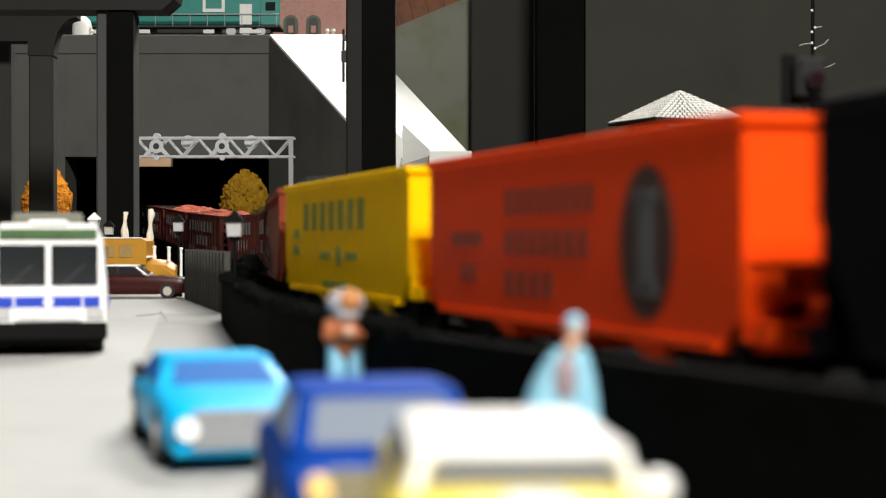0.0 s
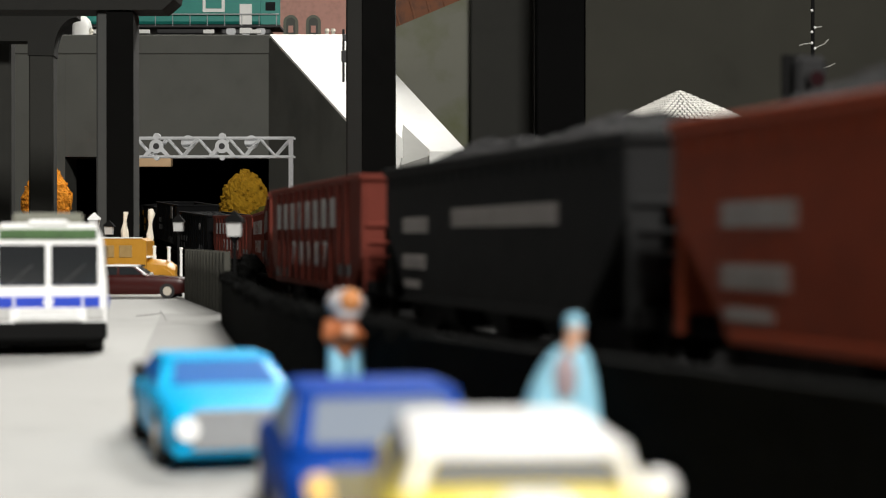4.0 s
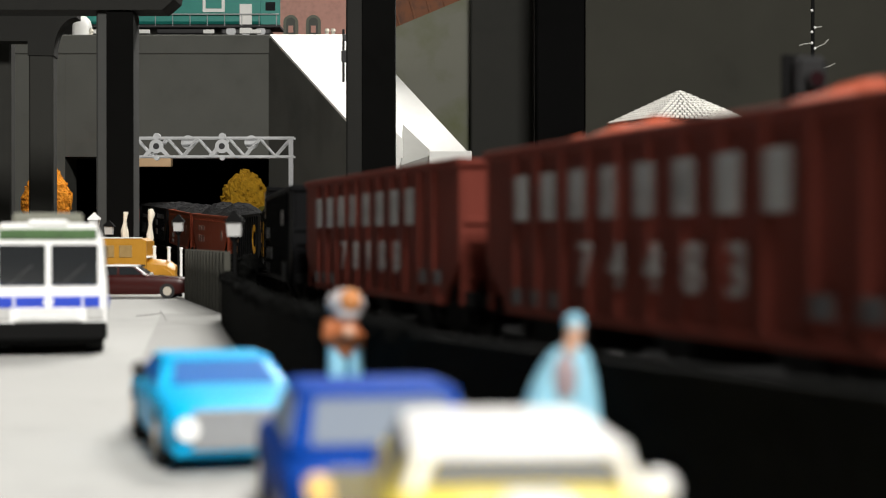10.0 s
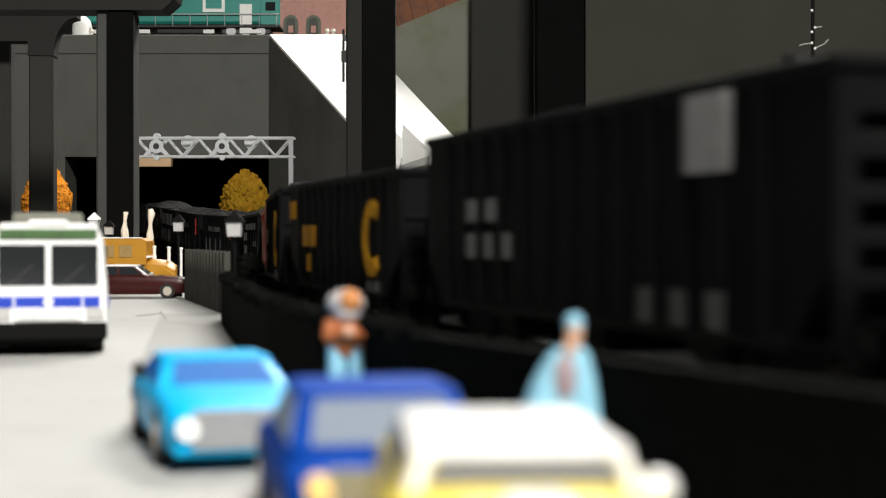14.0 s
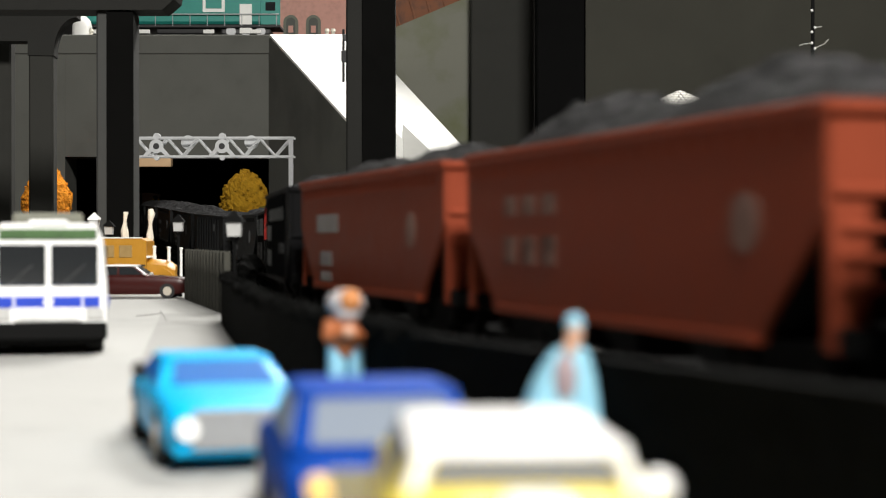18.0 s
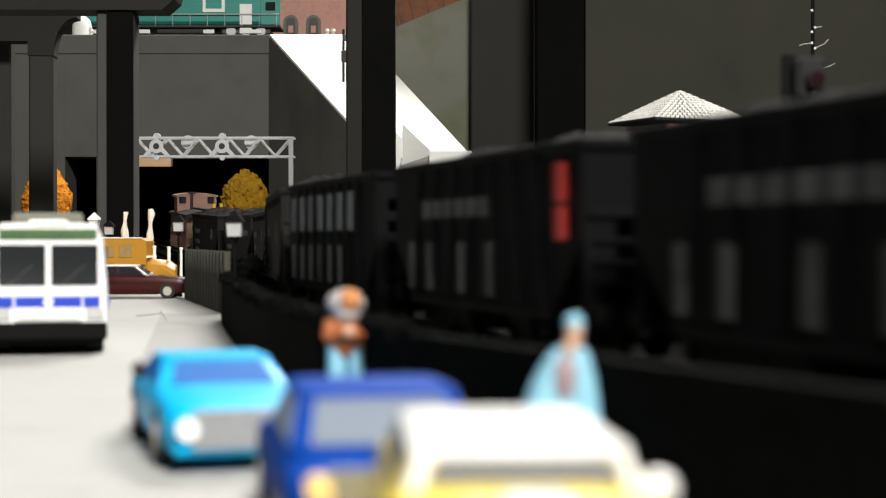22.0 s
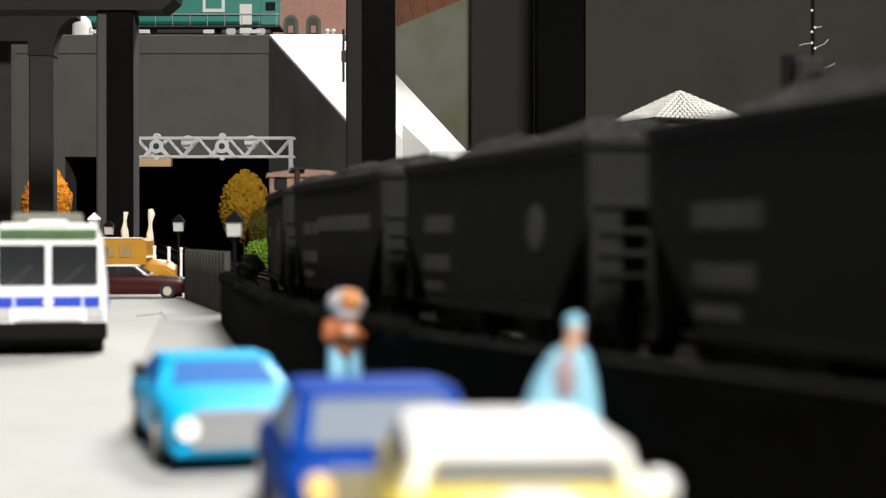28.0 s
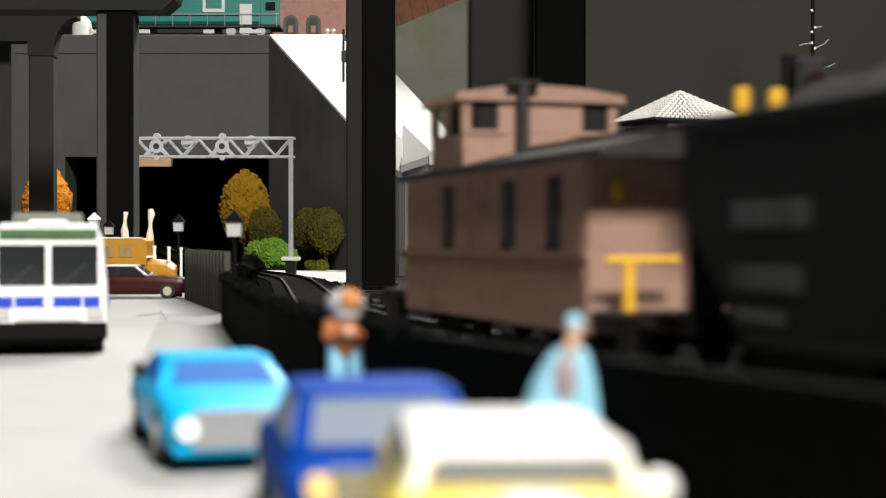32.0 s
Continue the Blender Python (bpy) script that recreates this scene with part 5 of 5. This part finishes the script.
# second wagon's lettering is tinted darker for the weaker light it stands in
for L, sd, f, b, cx, paint in ((153.8, 8, -5, 0, 41, M_LETTERGOLD), (169.7, 9, 0, -1, 48.5, M_LETTERAMBER)):
    w = hook(lambda n: hopper("black ribbed hopper wagon with large yellow ring mark", "black", n, ribs=13, cut=10, cut_h=20, load=M_COAL, peak=3.0, seed=sd, plate=12), L, f, b)
    h = (L + f - b) / 2 - 9
    part("ring_mark", ring_c(cx + 1.2, 22.4, 9.6, 9.4, 3.9, -18.9), M_LETTERYELLOW, w, "large yellow open ring")
    bars(w, -h + 21, -h + 40, 20.2, 26.2, 2, paint, YF - 0.5, 0.8)
    bars(w, -h + 27, -h + 33, 13, 18, 1, paint, YF - 0.5, 0.5)
    bars(w, -h + 2, -h + 12, 28.4, 33.6, 1, paint, YF - 0.5, 0.8)
    bars(w, cx - 6, cx + 8, 9.5, 12, 2, M_LETTERDIM, YF - 0.5, 0.6)
w = hook(lambda n: smooth_hopper(RED, "red", n, M_LETTERPINK, emblem=48.6, marks=False, seed=10, peak=11.0), 158.1, -1, 1)
bars(w, -48, -18, 26.4, 30.0, 3, M_LETTERPINK, YF + 0.1, 0.6)
bars(w, -48, -18, 17.6, 22.6, 3, M_LETTERPINK, YF + 0.1, 0.6)
w = hook(lambda n: smooth_hopper(RED, "red", n, M_LETTERPINK, emblem=47, marks=False, seed=11), 158.2, 3.4, -2)
bars(w, -51.6, -25, 24.0, 29.0, 4, M_LETTERMID, YF + 0.1, 0.85)
bars(w, -47, -32.6, 15.0, 18.8, 3, M_LETTERMID, YF + 0.1, 0.85)
bars(w, -47, -32.6, 10.6, 13.4, 3, M_LETTERMID, YF + 0.1, 0.7)
w = hook(lambda n: hopper("black ribbed hopper wagon heaped with coal", "black", n, ribs=10, cut=10, cut_h=18, load=M_COAL, peak=6.5, seed=12, bays=2, plate=16), 127.2, -4, 0)
bars(w, -28, 38, 28.6, 32.6, 6, M_LETTERDIM, YF - 0.5, 0.46)
bars(w, -39, -18, 21.8, 27.0, 2, M_LETTERDIM, YF - 0.5, 0.5)
bars(w, -39, -18, 13.0, 18.6, 2, M_LETTERDIM, YF - 0.5, 0.5)
bars(w, 18, 40, 17.8, 21.0, 2, M_LETTERFAINT, YF - 0.5, 0.5)
for L, sd, f, b in ((149.0, 13, -12, 0), (139.5, 14, -3, 3.5)):
    w = hook(lambda n: hopper("black ribbed hopper wagon with red end stripe", "black", n, ribs=9, cut=12, cut_h=17, load=M_COAL, peak=4.5, seed=sd, vee=True, bays=2, plate=13), L, f, b)
    part("stripe", Form().box(50, -19.0, 31.6, 4.4, 0.4, 6.4, 0.1), M_STRIPERED, w, "red upright mark")
    part("stripe", Form().box(50, -19.0, 24.8, 4.4, 0.4, 5.6, 0.1), M_STRIPERED, w, "red upright mark")
    bars(w, -34, 12, 26.6, 30.2, 6, M_LETTERFAINT, YF - 0.5, 0.66)
    for x in (-42, -28, -6, 12):
        part("lettering", Form().box(x, YF - 0.5, 16.5, 3.4, 0.3, 10, 0.05), M_LETTERFAINT, w)
w = hook(lambda n: hopper("dark ribbed hopper wagon with worn pale panels", "black", n, ribs=10, cut=8, cut_h=18, load=M_COAL, peak=1.5, seed=15, bays=2, ladder=True), 122.1, 2.7, -2.5)
bars(w, -51, 36, 24.6, 34.4, 7, M_PANELBLUE, YF - 0.5, 0.44)
bars(w, -51, 24, 10.6, 20.6, 6, M_LETTERFAINT, YF - 0.5, 0.26)
hook(lambda n: smooth_hopper(DARK, "grey", n, emblem=29, seed=16, bays=2), 137.4, -3.4, -2)
w = hook(lambda n: hopper("dark ribbed hopper wagon heaped with coal", "grey", n, ribs=11, cut=9, cut_h=16, load=M_COAL, peak=4, seed=17, bays=2), 143.6, -14, -4.5)
bars(w, 24, 32, 27, 32, 1, M_LETTERDIM, YF - 0.5)
hook(lambda n: smooth_hopper(DARK, "grey", n, emblem=29, seed=18, bays=2), 137.8, -4, -3)
hook(lambda n: smooth_hopper(DARK, "grey", n, emblem=30, seed=19, bays=2), 130.6, -8.4, -5)
hook(lambda n: smooth_hopper("dark grey smooth-sided hopper wagon with long lettering", "grey", n, seed=20, bays=2, long_bar=True), 132.5, -9, -2)
hook(lambda n: smooth_hopper(DARK, "grey", n, emblem=30, seed=21, bays=2), 131.3, -5.2, -1.2)


def caboose(L):
    t = thing("caboose", "pinkish brown caboose with cupola and yellow handrails", "caboose", None, "coal train")
    h, W = L / 2 - 5, 35.0
    b = 55.0
    z0, z1 = 6.5, 35.6
    part("body", Form().box(0, 0, (z0 + z1) / 2, 2 * b, W, z1 - z0, 0.3), M_CABOOSE, t)
    for k in range(26):
        part("board", Form().box(-b + 2 + k * (2 * b - 4) / 25, -W / 2 - 0.1, (z0 + z1) / 2, 0.35, 0.4, z1 - z0 - 1, 0.05), M_CABOOSE, t)
    part("belt_rail", Form().box(0, -W / 2 - 0.2, 19.5, 2 * b, 0.6, 0.9, 0.1), M_CABOOSE, t)
    arch = [(-W / 2 - 1.8, z1 - 0.4), (-W / 2 - 1.4, z1 + 1.0), (-W / 4, z1 + 3.6), (0, z1 + 4.6), (W / 4, z1 + 3.6), (W / 2 + 1.4, z1 + 1.0), (W / 2 + 1.8, z1 - 0.4)]
    part("roof", Form().prism(arch, -b - 2.5, h - 15, "x"), M_CABROOF, t, "dark grey roof")
    part("roof_walk", Form().box(28, 0, z1 + 5.2, 2 * (h - 30), 6, 0.8, 0.2), M_CABROOF, t)
    for x in (-21.5, 16.5, 40):
        for s in (-1, 1):
            w_ = part("window", Form().box(x, s * (W / 2 + 0.1), 26.6, 6.2, 0.8, 12.6, 0.2), M_CABROOF, t)
            part("pane", Form().box(x, s * (W / 2 + 0.4), 26.6, 4.4, 0.5, 10.6, 0.1), M_DARKPANE, w_)
    cu = part("cupola", Form().box(-25.5, 0, z1 + 4.6, 23, 33.6, 7.2, 0.3), M_CABOOSE, t)
    part("cupola_roof", Form().prism([(-18.6, z1 + 14.8), (-18.2, z1 + 16.4), (-9, z1 + 17.8), (0, z1 + 18.2), (9, z1 + 17.8), (18.2, z1 + 16.4), (18.6, z1 + 14.8)], -38, -13, "x"), M_CABOOSE, t)
    for xx in (-14.5, -36.5):
        for y, wd in ((-16.0, 1.9), (0, 18.4), (16.0, 1.9)):
            part("end_panel", Form().box(xx, y, z1 + 11.8, 1.0, wd, 7.4, 0.1), M_CABOOSE, cu)
        for y in (-11.6, 11.6):
            part("window_frame", Form().box(xx + (0.5 if xx > -20 else -0.5), y, z1 + 8.4, 0.8, 8.4, 0.9, 0.1), M_CABOOSE, cu)
            part("window_bar", Form().box(xx, y + 0.4, z1 + 11.8, 0.4, 5.4, 6.4, 0.1), M_DARKPANE, cu)
    for s in (-1, 1):
        for xx, wd in ((-35.4, 1.6), (-25.5, 4.0), (-15.6, 1.6)):
            part("side_panel", Form().box(xx, s * 16.4, z1 + 11.8, wd, 1.0, 7.4, 0.1), M_CABOOSE, cu)
    part("stack", Form().cyl((-11.5, -4.6, z1 + 3), (-11.5, -4.6, z1 + 18), 1.2, n=10), M_CABROOF, t)
    part("stack_bar", Form().box(-11.5, -4.6, z1 + 18.4, 2, 7, 1.0, 0.3), M_CABROOF, t)
    for s in (-1, 1):
        part("platform", Form().box(s * (b + 11), 0, 9.6, 22, W - 1, 1.8, 0.3), M_CABROOF, t)
        part("door", Form().box(s * (b + 0.2), 4, 21, 0.8, 9, 19, 0.2), M_CABOOSE, t)
        for y in (-15.6, 15.6):
            part("grab_iron", Form().box(s * (b + 1.0), y * 0.8, 30, 0.8, 1.6, 3.4, 0.3), M_RAILYELLOW, t)
        rail = M_RAILYELLOW if s > 0 else M_CABROOF
        for y in (-9.5, 9.5):
            part("end_rail", Form().box(s * (b + 6), y - 1.0, 18.8, 1.0, 13, 1.2, 0.3), rail, t)
            part("end_post", Form().box(s * (b + 6), y * 1.35, 13.2, 0.9, 1.9, 10.8, 0.2), rail, t)
        for y in (-1, 1):
            part("step", Form().box(s * (b + 14), y * (W / 2 - 2), 5.5, 7, 3, 8, 0.3), M_CABROOF, t)
    for y in (3, 9):
        part("roof_grab", Form().box(h - 10, y, z1 + 7.6, 1.2, 2.4, 5.6, 0.5), M_RAILYELLOW, t)
    bogies(t, (-38, 38))
    couplers(t, h)
    return t


CAB_L = 168
couple(caboose(CAB_L), CAB_L)

# ---- how the train runs ----
SPEED = [111.2, 111.5, 112.0, 111.9, 112.5, 116.0, 121.9, 127.3, 131.0, 131.7, 128.3, 123.8, 118.8, 116.1, 117.6, 122.6, 128.4, 132.0, 131.4, 127.6, 126.5, 130.6, 134.4, 132.0, 123.1, 110.9, 103.6, 101.0, 101.3, 102.0, 98.6, 99.8, 106.8]  # millimetres a second, at each whole second
START = 1.3083


def distance(t):
    """Metres that the orange wagon's rear end has run past the tunnel mouth."""
    ts = np.linspace(0, t, 200)
    vs = np.interp(ts, range(33), SPEED)
    return START + float(np.sum((vs[1:] + vs[:-1]) / 2 * np.diff(ts))) * MM


def motions():
    times = [k * 0.5 for k in range(65)]
    run = [distance(t) for t in times]
    rear = (LENGTHS[0] + LENGTHS[1]) * MM
    for t, L, ahead in zip(WAGONS, LENGTHS, SHIFT):
        rear -= L * MM
        half, reach = L * MM / 2, (L / 2 - 23) * MM
        rows = []
        for tm, s in zip(times, run):
            mid = s + rear + half - 9 * MM + ahead * MM
            a, b = on_track(mid - reach), on_track(mid + reach)
            c, d = (a + b) / 2, b - a
            ha, hb = rise(mid - reach), rise(mid + reach)
            rows.append((tm, pose(c.x, c.y, (RAIL_Z + (ha + hb) / 2) * MM, 0, math.degrees(math.atan2((ha - hb) * MM, 2 * reach)), math.degrees(math.atan2(d.y, d.x)))))
        walk(t, rows)


motions()
